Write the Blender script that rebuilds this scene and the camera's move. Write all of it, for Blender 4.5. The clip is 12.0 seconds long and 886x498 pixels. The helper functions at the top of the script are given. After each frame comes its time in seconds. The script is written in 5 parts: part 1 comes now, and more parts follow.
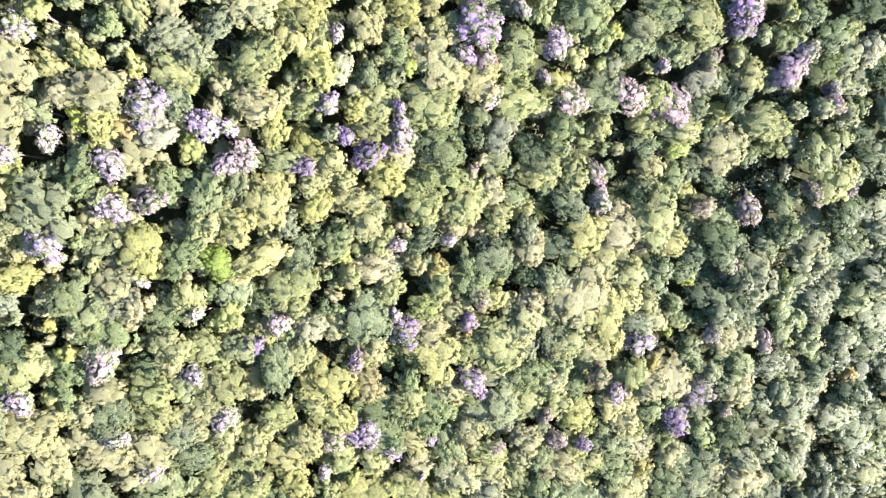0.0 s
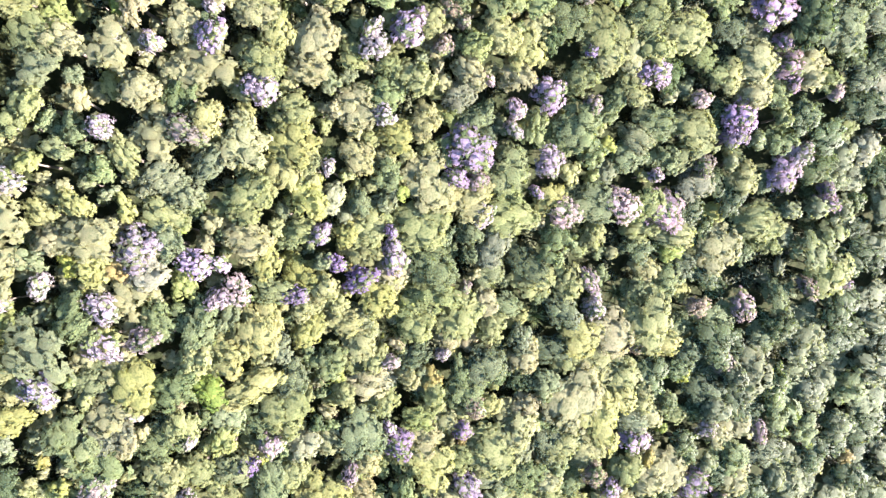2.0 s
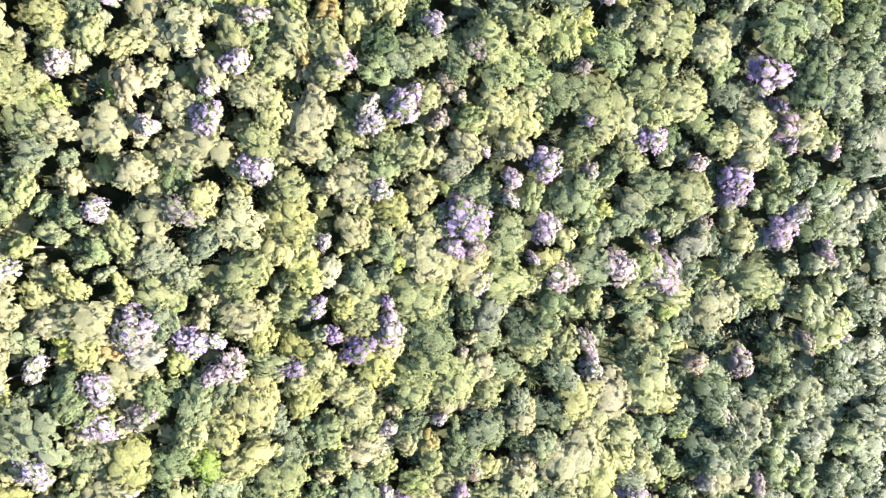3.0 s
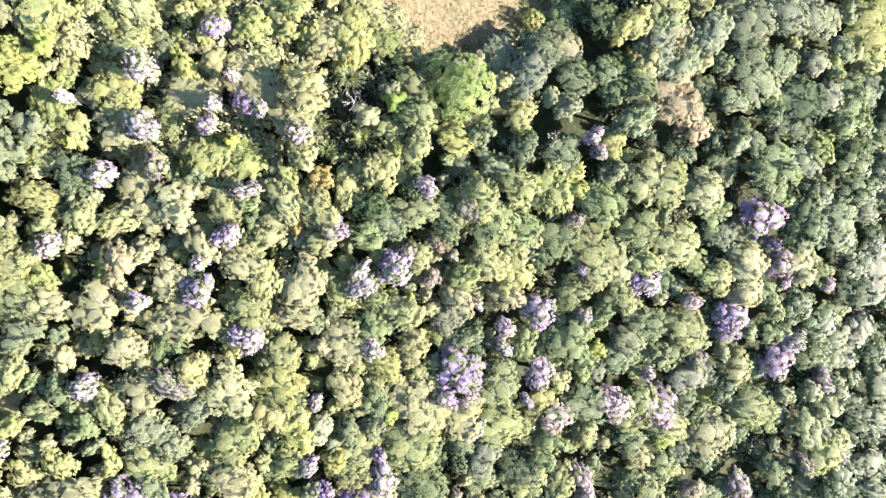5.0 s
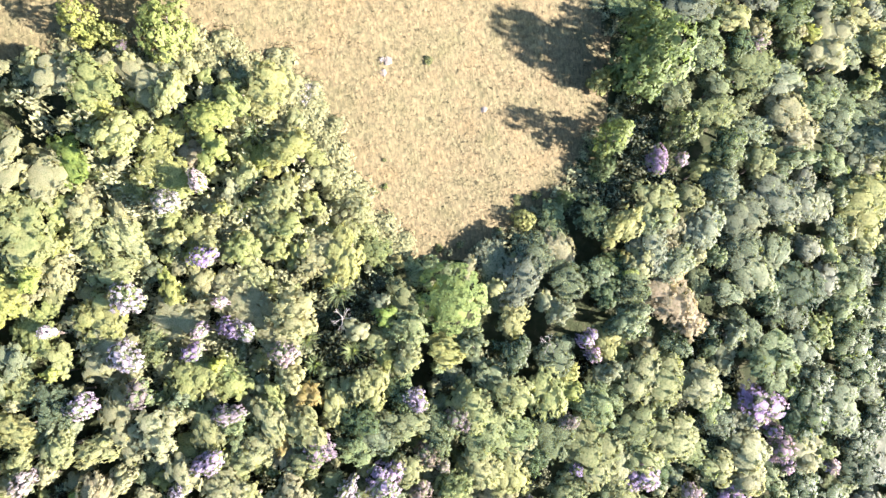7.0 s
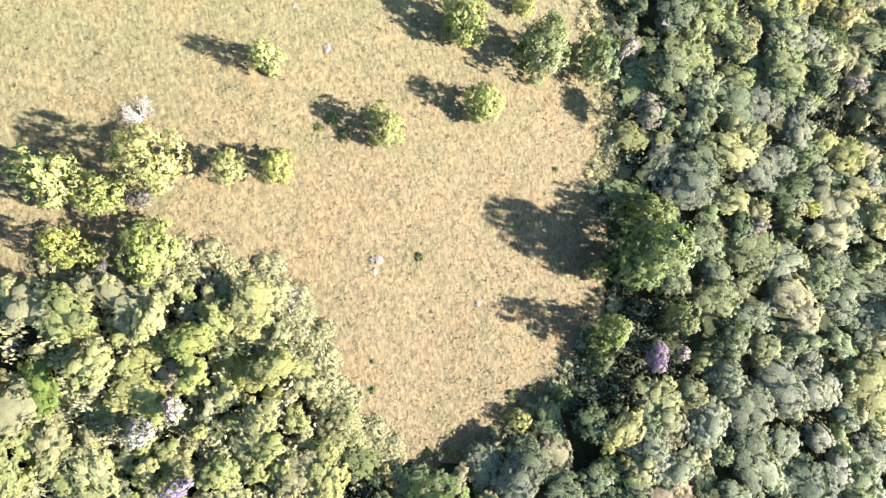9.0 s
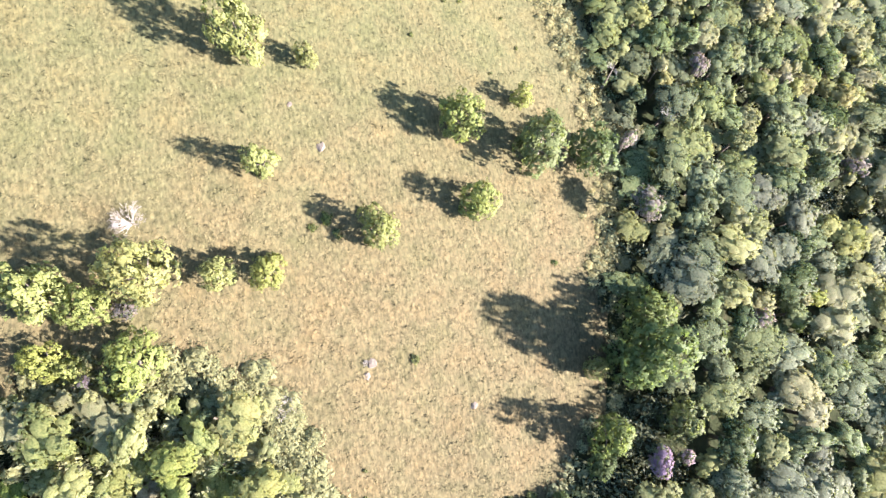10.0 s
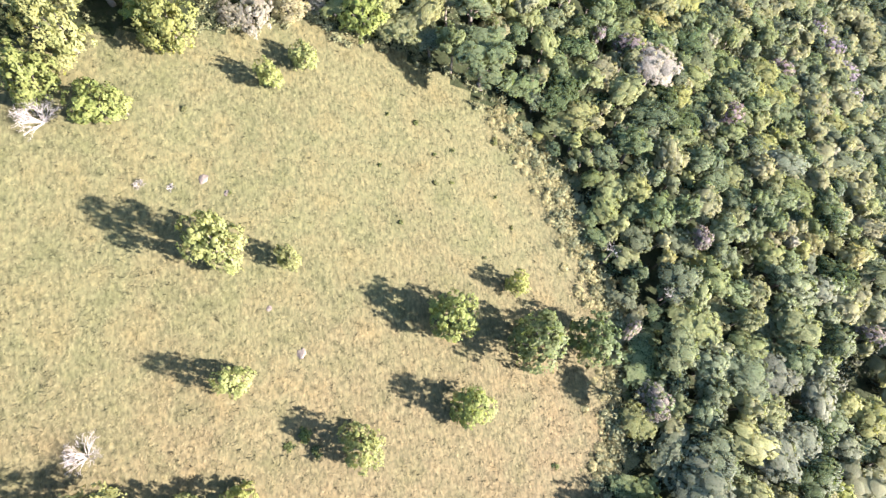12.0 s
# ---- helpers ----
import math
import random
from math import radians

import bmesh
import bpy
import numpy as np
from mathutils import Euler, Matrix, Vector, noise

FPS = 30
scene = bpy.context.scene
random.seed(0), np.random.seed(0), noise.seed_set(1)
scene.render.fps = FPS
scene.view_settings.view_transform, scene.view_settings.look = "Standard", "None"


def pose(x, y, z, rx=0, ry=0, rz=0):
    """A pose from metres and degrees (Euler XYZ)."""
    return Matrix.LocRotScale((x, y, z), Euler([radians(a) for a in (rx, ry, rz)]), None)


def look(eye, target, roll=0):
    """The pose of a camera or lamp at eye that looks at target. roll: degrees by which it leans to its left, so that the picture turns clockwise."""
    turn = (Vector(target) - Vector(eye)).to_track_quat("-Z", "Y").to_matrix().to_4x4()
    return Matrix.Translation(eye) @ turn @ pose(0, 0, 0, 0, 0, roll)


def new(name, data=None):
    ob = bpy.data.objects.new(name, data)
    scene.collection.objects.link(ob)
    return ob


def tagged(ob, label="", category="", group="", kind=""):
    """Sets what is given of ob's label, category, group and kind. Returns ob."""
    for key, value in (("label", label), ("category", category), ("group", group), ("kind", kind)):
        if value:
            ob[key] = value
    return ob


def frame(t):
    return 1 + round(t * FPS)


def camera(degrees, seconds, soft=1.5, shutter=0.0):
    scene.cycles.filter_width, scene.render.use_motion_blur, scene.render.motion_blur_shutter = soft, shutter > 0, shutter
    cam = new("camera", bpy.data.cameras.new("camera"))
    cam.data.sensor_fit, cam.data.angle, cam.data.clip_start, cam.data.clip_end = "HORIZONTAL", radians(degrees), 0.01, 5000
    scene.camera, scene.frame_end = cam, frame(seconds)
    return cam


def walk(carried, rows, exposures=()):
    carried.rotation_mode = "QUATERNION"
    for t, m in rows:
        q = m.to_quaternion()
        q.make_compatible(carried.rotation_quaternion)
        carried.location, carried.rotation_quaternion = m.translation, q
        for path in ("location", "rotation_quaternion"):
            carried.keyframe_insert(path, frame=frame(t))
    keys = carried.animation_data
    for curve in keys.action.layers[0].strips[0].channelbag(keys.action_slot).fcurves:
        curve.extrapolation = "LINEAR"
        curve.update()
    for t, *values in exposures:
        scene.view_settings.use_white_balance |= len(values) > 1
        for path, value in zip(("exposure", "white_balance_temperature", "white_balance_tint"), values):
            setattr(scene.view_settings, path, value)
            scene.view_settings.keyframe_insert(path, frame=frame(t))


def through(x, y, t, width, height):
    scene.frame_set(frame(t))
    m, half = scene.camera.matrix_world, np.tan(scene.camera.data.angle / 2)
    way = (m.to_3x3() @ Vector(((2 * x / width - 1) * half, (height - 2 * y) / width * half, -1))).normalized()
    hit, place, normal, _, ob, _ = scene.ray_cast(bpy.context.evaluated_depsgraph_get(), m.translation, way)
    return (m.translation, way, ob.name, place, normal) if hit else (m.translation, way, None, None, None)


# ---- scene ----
cam = camera(74.0, 12.0, soft=1.4)
# seconds, eye x y z, then the turn in degrees
ROWS = [
    (0, -0.00, 0.00, 76.00, 0.10, -0.00, 3.63),
    (0.5, -0.00, 3.66, 76.00, 0.08, 0.04, 3.55),
    (1, -0.00, 7.01, 76.00, -0.07, 0.06, 3.49),
    (1.5, -0.00, 10.69, 76.01, -0.04, 0.08, 3.43),
    (2, 0.00, 14.10, 76.00, -0.13, 0.07, 3.36),
    (2.5, 0.01, 17.85, 76.00, -0.03, 0.07, 3.28),
    (4.5, -0.00, 32.71, 75.99, 0.82, 0.07, 3.12),
    (5, -0.00, 36.66, 75.99, 1.55, 0.10, 3.16),
    (5.5, 0.00, 41.07, 76.00, 2.81, 0.10, 3.21),
    (6, 0.00, 44.96, 76.00, 3.86, 0.10, 3.23),
    (6.5, 0.00, 49.29, 76.00, 5.08, 0.11, 3.24),
    (7, 0.00, 53.12, 76.00, 6.15, 0.10, 3.27),
    (9, 0.00, 68.61, 75.99, 11.03, 0.12, 3.85),
    (9.5, 0.00, 72.51, 75.99, 12.49, 0.15, 3.95),
    (10, 0.00, 75.87, 76.00, 13.87, 0.16, 4.04),
    (10.5, -0.00, 79.61, 76.01, 15.53, 0.17, 4.11),
    (11, 0.00, 82.91, 76.00, 16.98, 0.18, 4.17),
    (11.5, 0.00, 86.66, 76.00, 18.61, 0.18, 4.24),
    (12, 0.00, 90.00, 76.00, 20.10, 0.21, 4.25),
]
walk(cam, [(t, pose(x, y, z, rx, ry, rz)) for t, x, y, z, rx, ry, rz in ROWS], [(0.0, 3.99), (5.0, 4.03), (8.0, 3.85), (12.0, 3.57)])

# ---- light: a low, warm sun from the valley side and a clear sky ----
SUN_UP, SUN_FROM = radians(18), radians(-11)
world = bpy.data.worlds.new("sky")
scene.world = world
world.use_nodes = True
wn = world.node_tree
sky = wn.nodes.new("ShaderNodeTexSky")
sky.sky_type, sky.sun_disc = "NISHITA", False
sky.dust_density, sky.ozone_density = 0.5, 2.5
sky.sun_elevation, sky.sun_rotation = SUN_UP, radians(90) - SUN_FROM
wn.nodes["Background"].inputs["Strength"].default_value = 0.067
wn.links.new(sky.outputs["Color"], wn.nodes["Background"].inputs["Color"])
sun = new("sun", bpy.data.lights.new("sun", "SUN"))
sun.data.energy, sun.data.angle, sun.data.color = 4.2, radians(1.0), (1.0, 0.9, 0.88)
to_sun = Vector((math.cos(SUN_UP) * math.cos(SUN_FROM), math.cos(SUN_UP) * math.sin(SUN_FROM), math.sin(SUN_UP)))
sun.matrix_world = look(to_sun * 300, (0, 0, 0))


# ---- materials ----
def nodes_of(name):
    mat = bpy.data.materials.new(name)
    mat.use_nodes = True
    nt = mat.node_tree
    return mat, nt, nt.nodes["Principled BSDF"]


def ramp(nt, fac, stops):
    r = nt.nodes.new("ShaderNodeValToRGB")
    while len(r.color_ramp.elements) < len(stops):
        r.color_ramp.elements.new(0.5)
    for el, (at, col) in zip(r.color_ramp.elements, stops):
        el.position, el.color = at, (*col, 1)
    nt.links.new(fac, r.inputs["Fac"])
    return r.outputs["Color"]


def blend(nt, fac, a, b, mode="MIX"):
    m = nt.nodes.new("ShaderNodeMix")
    m.data_type, m.blend_type = "RGBA", mode
    for slot, v in ((m.inputs[0], fac), (m.inputs[6], a), (m.inputs[7], b)):
        if hasattr(v, "node"):
            nt.links.new(v, slot)
        else:
            slot.default_value = v if isinstance(v, float) else (*v, 1)
    return m.outputs[2]


def grain(nt, scale, detail=3.0, coords="Object"):
    tc = nt.nodes.new("ShaderNodeTexCoord")
    n = nt.nodes.new("ShaderNodeTexNoise")
    n.inputs["Scale"].default_value, n.inputs["Detail"].default_value = scale, detail
    nt.links.new(tc.outputs[coords], n.inputs["Vector"])
    return n.outputs["Fac"]


def relief(nt, bsdf, height, strength, distance):
    b = nt.nodes.new("ShaderNodeBump")
    b.inputs["Strength"].default_value, b.inputs["Distance"].default_value = strength, distance
    nt.links.new(height, b.inputs["Height"])
    nt.links.new(b.outputs["Normal"], bsdf.inputs["Normal"])


def shade(c, k):
    return tuple(min(1.0, v * k) for v in c)


def leaf_material(name, col, side, rough=0.58, through=0.46, spread=0.15, fine_scale=14.0, rugged=0.45, gappy=0.22):
    """Leaves: tone varies from tree to tree, from spray to spray, in soft patches and in a fine grain."""
    mat, nt, bsdf = nodes_of(name)
    info, geo = nt.nodes.new("ShaderNodeObjectInfo"), nt.nodes.new("ShaderNodeNewGeometry")
    tints = ((0.0, (0.82, 0.80, 0.84)), (0.2, (0.93, 1.0, 0.88)), (0.4, (1.02, 1.0, 1.08)), (0.6, (1.10, 1.02, 1.22)), (0.8, (1.14, 1.08, 0.86)), (1.0, (1.12, 1.12, 1.28)))
    tree = ramp(nt, info.outputs["Random"], [(at, tuple(c * k for c, k in zip(side if n % 2 else col, tint))) for n, (at, tint) in enumerate(tints)])
    leafy = ramp(nt, geo.outputs["Random Per Island"], ((0.0, (1 - spread,) * 3), (0.6, (1.0,) * 3), (1.0, (1 + spread * 1.2, 1 + spread, 1 + spread * 0.8))))
    c = blend(nt, 1.0, tree, leafy, "MULTIPLY")
    soft = ramp(nt, grain(nt, 2.2, 3.0), ((0.3, (0.84, 0.90, 0.86)), (0.7, (1.09, 1.06, 1.04))))
    c = blend(nt, 1.0, c, soft, "MULTIPLY")
    fine = ramp(nt, grain(nt, fine_scale, 4.0), ((0.36, (0.62, 0.66, 0.60)), (0.5, (1.0, 1.0, 0.99)), (0.64, (1.20, 1.18, 1.16))))
    c = blend(nt, 1.0, c, fine, "MULTIPLY")
    nt.links.new(c, bsdf.inputs["Base Color"])
    bsdf.inputs["Roughness"].default_value = rough
    bsdf.inputs["Specular IOR Level"].default_value = 0.16
    if rugged:
        relief(nt, bsdf, grain(nt, 9.0, 4.0), rugged, 0.08)
    tr, mix = nt.nodes.new("ShaderNodeBsdfTranslucent"), nt.nodes.new("ShaderNodeMixShader")
    nt.links.new(blend(nt, 1.0, c, (1.08, 1.12, 0.72), "MULTIPLY"), tr.inputs["Color"])
    mix.inputs[0].default_value = through
    nt.links.new(bsdf.outputs[0], mix.inputs[1])
    nt.links.new(tr.outputs[0], mix.inputs[2])
    gaps, airy = nt.nodes.new("ShaderNodeBsdfTransparent"), nt.nodes.new("ShaderNodeMixShader")
    airy.inputs[0].default_value = gappy
    nt.links.new(mix.outputs[0], airy.inputs[1])
    nt.links.new(gaps.outputs[0], airy.inputs[2])
    nt.links.new(airy.outputs[0], nt.nodes["Material Output"].inputs["Surface"])
    return mat


TONES = {
    "olive": leaf_material("olive_leaves", (0.184, 0.195, 0.092), (0.203, 0.204, 0.107)),
    "green": leaf_material("green_leaves", (0.122, 0.148, 0.074), (0.138, 0.158, 0.086)),
    "sage": leaf_material("sage_leaves", (0.114, 0.136, 0.078), (0.130, 0.145, 0.090)),
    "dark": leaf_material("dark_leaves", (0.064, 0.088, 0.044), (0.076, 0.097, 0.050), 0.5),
    "bright": leaf_material("bright_leaves", (0.186, 0.204, 0.058), (0.165, 0.204, 0.062)),
    "ochre": leaf_material("ochre_leaves", (0.207, 0.168, 0.067), (0.194, 0.168, 0.066)),
    "tan": leaf_material("tan_leaves", (0.190, 0.158, 0.108), (0.200, 0.168, 0.115)),
    "field": leaf_material("field_leaves", (0.198, 0.214, 0.088), (0.218, 0.224, 0.100)),
    "meadow": leaf_material("meadow_tree_leaves", (0.172, 0.190, 0.064), (0.190, 0.204, 0.074), gappy=0.05),
    "khaki": leaf_material("khaki_leaves", (0.192, 0.186, 0.098), (0.206, 0.194, 0.110)),
    "pale": leaf_material("pale_leaves", (0.225, 0.220, 0.158), (0.245, 0.235, 0.178)),
    "straw": leaf_material("straw_twigs", (0.290, 0.268, 0.208), (0.270, 0.250, 0.195)),
    "frond": leaf_material("frond_leaves", (0.100, 0.125, 0.055), (0.115, 0.135, 0.062)),
    "edge": leaf_material("edge_leaves", (0.094, 0.122, 0.050), (0.108, 0.132, 0.056), gappy=0.08),
    "rosette": leaf_material("rosette_leaves", (0.136, 0.172, 0.058), (0.156, 0.184, 0.066)),
}
# undergrowth leaves are kept dark: the shade under the crowns is in their colour
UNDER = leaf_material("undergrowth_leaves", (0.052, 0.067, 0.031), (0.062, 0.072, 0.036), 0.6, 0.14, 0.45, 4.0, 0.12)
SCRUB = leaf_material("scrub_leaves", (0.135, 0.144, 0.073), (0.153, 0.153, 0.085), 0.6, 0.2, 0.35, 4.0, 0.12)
DRY_FRINGE = leaf_material("dry_fringe_leaves", (0.196, 0.184, 0.108), (0.212, 0.196, 0.118), 0.7, 0.3, 0.2, 4.0, 0.12)
SHRUB_LEAVES = leaf_material("shrub_leaves", (0.105, 0.120, 0.042), (0.125, 0.130, 0.05), 0.6, 0.3, 0.2, 5.0, 0.0)
BLOOMS = {
    "pale": leaf_material("pale_blossom", (0.290, 0.254, 0.286), (0.308, 0.264, 0.296), spread=0.28),
    "lilac": leaf_material("lilac_blossom", (0.284, 0.232, 0.314), (0.302, 0.246, 0.322), spread=0.28),
    "purple": leaf_material("purple_blossom", (0.264, 0.200, 0.308), (0.282, 0.214, 0.316), spread=0.28),
    "deep": leaf_material("deep_blossom", (0.180, 0.135, 0.24), (0.195, 0.146, 0.25), spread=0.28),
    "mauve": leaf_material("mauve_blossom", (0.19, 0.155, 0.162), (0.205, 0.168, 0.178), spread=0.28),
}


def wood_material(name, a, b):
    mat, nt, bsdf = nodes_of(name)
    nt.links.new(ramp(nt, grain(nt, 6.0, 6.0), ((0.3, a), (0.7, b))), bsdf.inputs["Base Color"])
    bsdf.inputs["Roughness"].default_value = 0.85
    relief(nt, bsdf, grain(nt, 14.0, 5.0), 0.5, 0.03)
    return mat


BARK = wood_material("bark", (0.045, 0.036, 0.027), (0.10, 0.082, 0.065))
BLEACHED = wood_material("bleached_wood", (0.15, 0.134, 0.125), (0.24, 0.214, 0.20))
STONE = wood_material("pale_stone", (0.082, 0.064, 0.050), (0.122, 0.096, 0.076))


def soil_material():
    """Forest floor: litter and low green, near black to carry the canopy's shade."""
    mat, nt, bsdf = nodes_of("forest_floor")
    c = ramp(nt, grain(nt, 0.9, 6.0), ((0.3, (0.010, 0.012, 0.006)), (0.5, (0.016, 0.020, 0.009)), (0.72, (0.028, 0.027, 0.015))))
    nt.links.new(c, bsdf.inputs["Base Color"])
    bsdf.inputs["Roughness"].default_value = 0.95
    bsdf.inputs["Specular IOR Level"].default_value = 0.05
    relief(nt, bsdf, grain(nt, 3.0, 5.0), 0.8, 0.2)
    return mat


def uphill(nt, low, high):
    """0 in the lower meadow, 1 in the upper meadow, with a ragged passage."""
    tc, sep = nt.nodes.new("ShaderNodeTexCoord"), nt.nodes.new("ShaderNodeSeparateXYZ")
    nt.links.new(tc.outputs["Object"], sep.inputs[0])
    m = nt.nodes.new("ShaderNodeMath")
    m.operation = "MULTIPLY_ADD"
    m.inputs[1].default_value = -0.45
    nt.links.new(sep.outputs["X"], m.inputs[0])
    nt.links.new(sep.outputs["Y"], m.inputs[2])
    n = nt.nodes.new("ShaderNodeMath")
    n.operation = "MULTIPLY_ADD"
    n.inputs[1].default_value = 34.0
    nt.links.new(grain(nt, 0.11, 5.0), n.inputs[0])
    nt.links.new(m.outputs[0], n.inputs[2])
    r = nt.nodes.new("ShaderNodeMapRange")
    r.inputs["From Min"].default_value, r.inputs["From Max"].default_value = low, high
    nt.links.new(n.outputs[0], r.inputs["Value"])
    return r.outputs["Result"]


def meadow_material(name, dry, lush, rough_scale):
    mat, nt, bsdf = nodes_of(name)
    geo = nt.nodes.new("ShaderNodeNewGeometry")
    fine = grain(nt, rough_scale, 7.0)
    a = ramp(nt, fine, ((0.28, shade(dry, 0.62)), (0.46, dry), (0.60, shade(dry, 1.18)), (0.75, (dry[0] * 1.4, dry[1] * 1.5, dry[2] * 1.7))))
    b = ramp(nt, fine, ((0.28, shade(lush, 0.76)), (0.46, lush), (0.62, shade(lush, 1.14)), (0.78, shade(lush, 1.36))))
    c = blend(nt, uphill(nt, 104.0, 136.0), a, b)
    tc, turn, mp = nt.nodes.new("ShaderNodeTexCoord"), nt.nodes.new("ShaderNodeMapping"), nt.nodes.new("ShaderNodeMapping")
    turn.inputs["Rotation"].default_value, mp.inputs["Scale"].default_value = (0, 0, radians(-13)), (4.2, 1.4, 1.0)
    st = nt.nodes.new("ShaderNodeTexNoise")
    st.inputs["Scale"].default_value, st.inputs["Detail"].default_value = 1.0, 4.0
    nt.links.new(tc.outputs["Object"], turn.inputs["Vector"])
    nt.links.new(turn.outputs["Vector"], mp.inputs["Vector"])
    nt.links.new(mp.outputs["Vector"], st.inputs["Vector"])
    strokes = ramp(nt, st.outputs["Fac"], ((0.34, (0.64, 0.67, 0.60)), (0.44, (0.92, 0.93, 0.90)), (0.54, (1.08, 1.07, 1.06)), (0.68, (1.30, 1.26, 1.22))))
    c = blend(nt, 1.0, c, strokes, "MULTIPLY")
    patch = ramp(nt, grain(nt, 0.32, 6.0), ((0.3, (0.82, 0.87, 0.78)), (0.44, (0.97, 0.99, 0.96)), (0.56, (1.03, 1.0, 0.98)), (0.7, (1.10, 1.02, 0.95))))
    c = blend(nt, 1.0, c, patch, "MULTIPLY")
    isl = ramp(nt, geo.outputs["Random Per Island"], ((0.0, (0.78, 0.81, 0.74)), (0.3, (1.0, 1.0, 1.0)), (1.0, (1.18, 1.17, 1.15))))
    c = blend(nt, 0.9, c, isl, "MULTIPLY") if rough_scale > 3 else c
    nt.links.new(c, bsdf.inputs["Base Color"])
    bsdf.inputs["Roughness"].default_value = 0.9
    bsdf.inputs["Specular IOR Level"].default_value = 0.2
    relief(nt, bsdf, grain(nt, 2.2, 6.0), 0.5, 0.2)
    return mat


SOIL = soil_material()
MEADOW = meadow_material("meadow_turf", (0.0595, 0.0485, 0.0250), (0.0554, 0.0522, 0.0248), 2.4)
BLADES = meadow_material("meadow_grass", (0.0705, 0.0577, 0.0308), (0.0653, 0.0613, 0.0306), 4.0)

# ---- the land: a hillside that falls to the valley on +x and levels to a crest ahead ----
TERMS = [(0, 0, 13.381), (0, 1, 8.196), (0, 2, -3.028), (0, 3, -0.518), (1, 0, -15.733), (1, 1, -2.004), (1, 2, -1.695), (2, 0, -0.838), (2, 1, -0.750), (3, 0, 0.493)]

# swells and hollows of the forest's ground: x, y, metres
SWELLS = [(-38, -14, 0.91), (-38, 8, 1.33), (-38, 30, -0.77), (-38, 50, -1.12), (-16, -14, -0.92), (-16, 8, 0.45), (-16, 30, 0.88), (-16, 50, -0.49), (6, -14, 0.04), (6, 8, -0.88), (6, 30, -0.09), (6, 50, 0.29), (28, -14, 1.74), (28, 8, -1.35), (28, 30, -0.88), (28, 50, 1.97), (50, -14, 0.64), (50, 8, -0.83), (50, 30, 0.15), (50, 50, 0.9)]


def ease(v, lo, hi, run):
    """v inside lo..hi; past that it levels off over the given run."""
    if v > hi:
        return hi + run * math.tanh((v - hi) / run)
    if v < lo:
        return lo - run * math.tanh((lo - v) / run)
    return v


def land(x, y):
    u, v = ease(x, -50, 75, 30) / 50, (ease(y, -40, 140, 30) - 60) / 50
    z = sum(k * u**i * v**j for i, j, k in TERMS)
    if -100 < x < 110 and -75 < y < 110:
        z += sum(k * math.exp(-((x - a) ** 2 + (y - b) ** 2) / 450) for a, b, k in SWELLS)
    far = max(0.0, max(-60 - x, x - 110, -60 - y, y - 190))
    return z + 0.25 * noise.noise((x * 0.11, y * 0.11, 3.0)) - 0.012 * far


# the outline of the meadow
MEADOW_EDGE = [(-27.4, 128.4), (-23.3, 131.1), (-18.4, 134.4), (-14.8, 133.3), (-8.8, 133.1), (-2.2, 131.4), (2.6, 129.6), (6.9, 125.1), (10.5, 120.8), (12.7, 115.6), (15.4, 110.6), (17.7, 105.1), (16.9, 99.4), (16.8, 93.6), (16.0, 89.6), (17.7, 82.7), (17.0, 75.0), (13.8, 70.4), (12.4, 66.0), (7.1, 63.7), (4.3, 59.9), (-0.8, 58.1), (-4.7, 58.0), (-8.7, 61.2), (-11.5, 64.8), (-13.9, 70.0), (-16.7, 74.0), (-23.9, 74.5), (-29.6, 74.1), (-35.4, 72.8), (-45.4, 71.1), (-49.9, 102.5), (-50.4, 117.8), (-41.9, 123.0), (-34.3, 125.4)]


def in_meadow(x, y):
    hit, n = False, len(MEADOW_EDGE)
    for k in range(n):
        (ax, ay), (bx, by) = MEADOW_EDGE[k], MEADOW_EDGE[k - 1]
        if (ay > y) != (by > y) and x < (bx - ax) * (y - ay) / (by - ay) + ax:
            hit = not hit
    return hit


def edge_gap(x, y):
    """Metres to the meadow's outline."""
    best = 1e9
    for k in range(len(MEADOW_EDGE)):
        (ax, ay), (bx, by) = MEADOW_EDGE[k], MEADOW_EDGE[k - 1]
        dx, dy = bx - ax, by - ay
        s = max(0.0, min(1.0, ((x - ax) * dx + (y - ay) * dy) / (dx * dx + dy * dy + 1e-9)))
        best = min(best, math.hypot(x - ax - s * dx, y - ay - s * dy))
    return best


def mesh_of(name, verts, faces, mats, smooth=False):
    me = bpy.data.meshes.new(name)
    me.from_pydata([tuple(v) for v in verts], [], [tuple(f) for f in faces])
    for m in mats:
        me.materials.append(m)
    if smooth:
        me.shade_smooth()
    me.update()
    return me


def steps(lo, hi, fine):
    """Grid lines: fine between lo and hi, ever wider out to three kilometres."""
    mid = list(np.arange(lo, hi + 0.01, fine))
    out, gap = [], 4.0
    while sum(out) < 3000:
        out.append(gap)
        gap *= 1.45
    return [lo - s for s in np.cumsum(out)[::-1]] + mid + [hi + s for s in np.cumsum(out)]


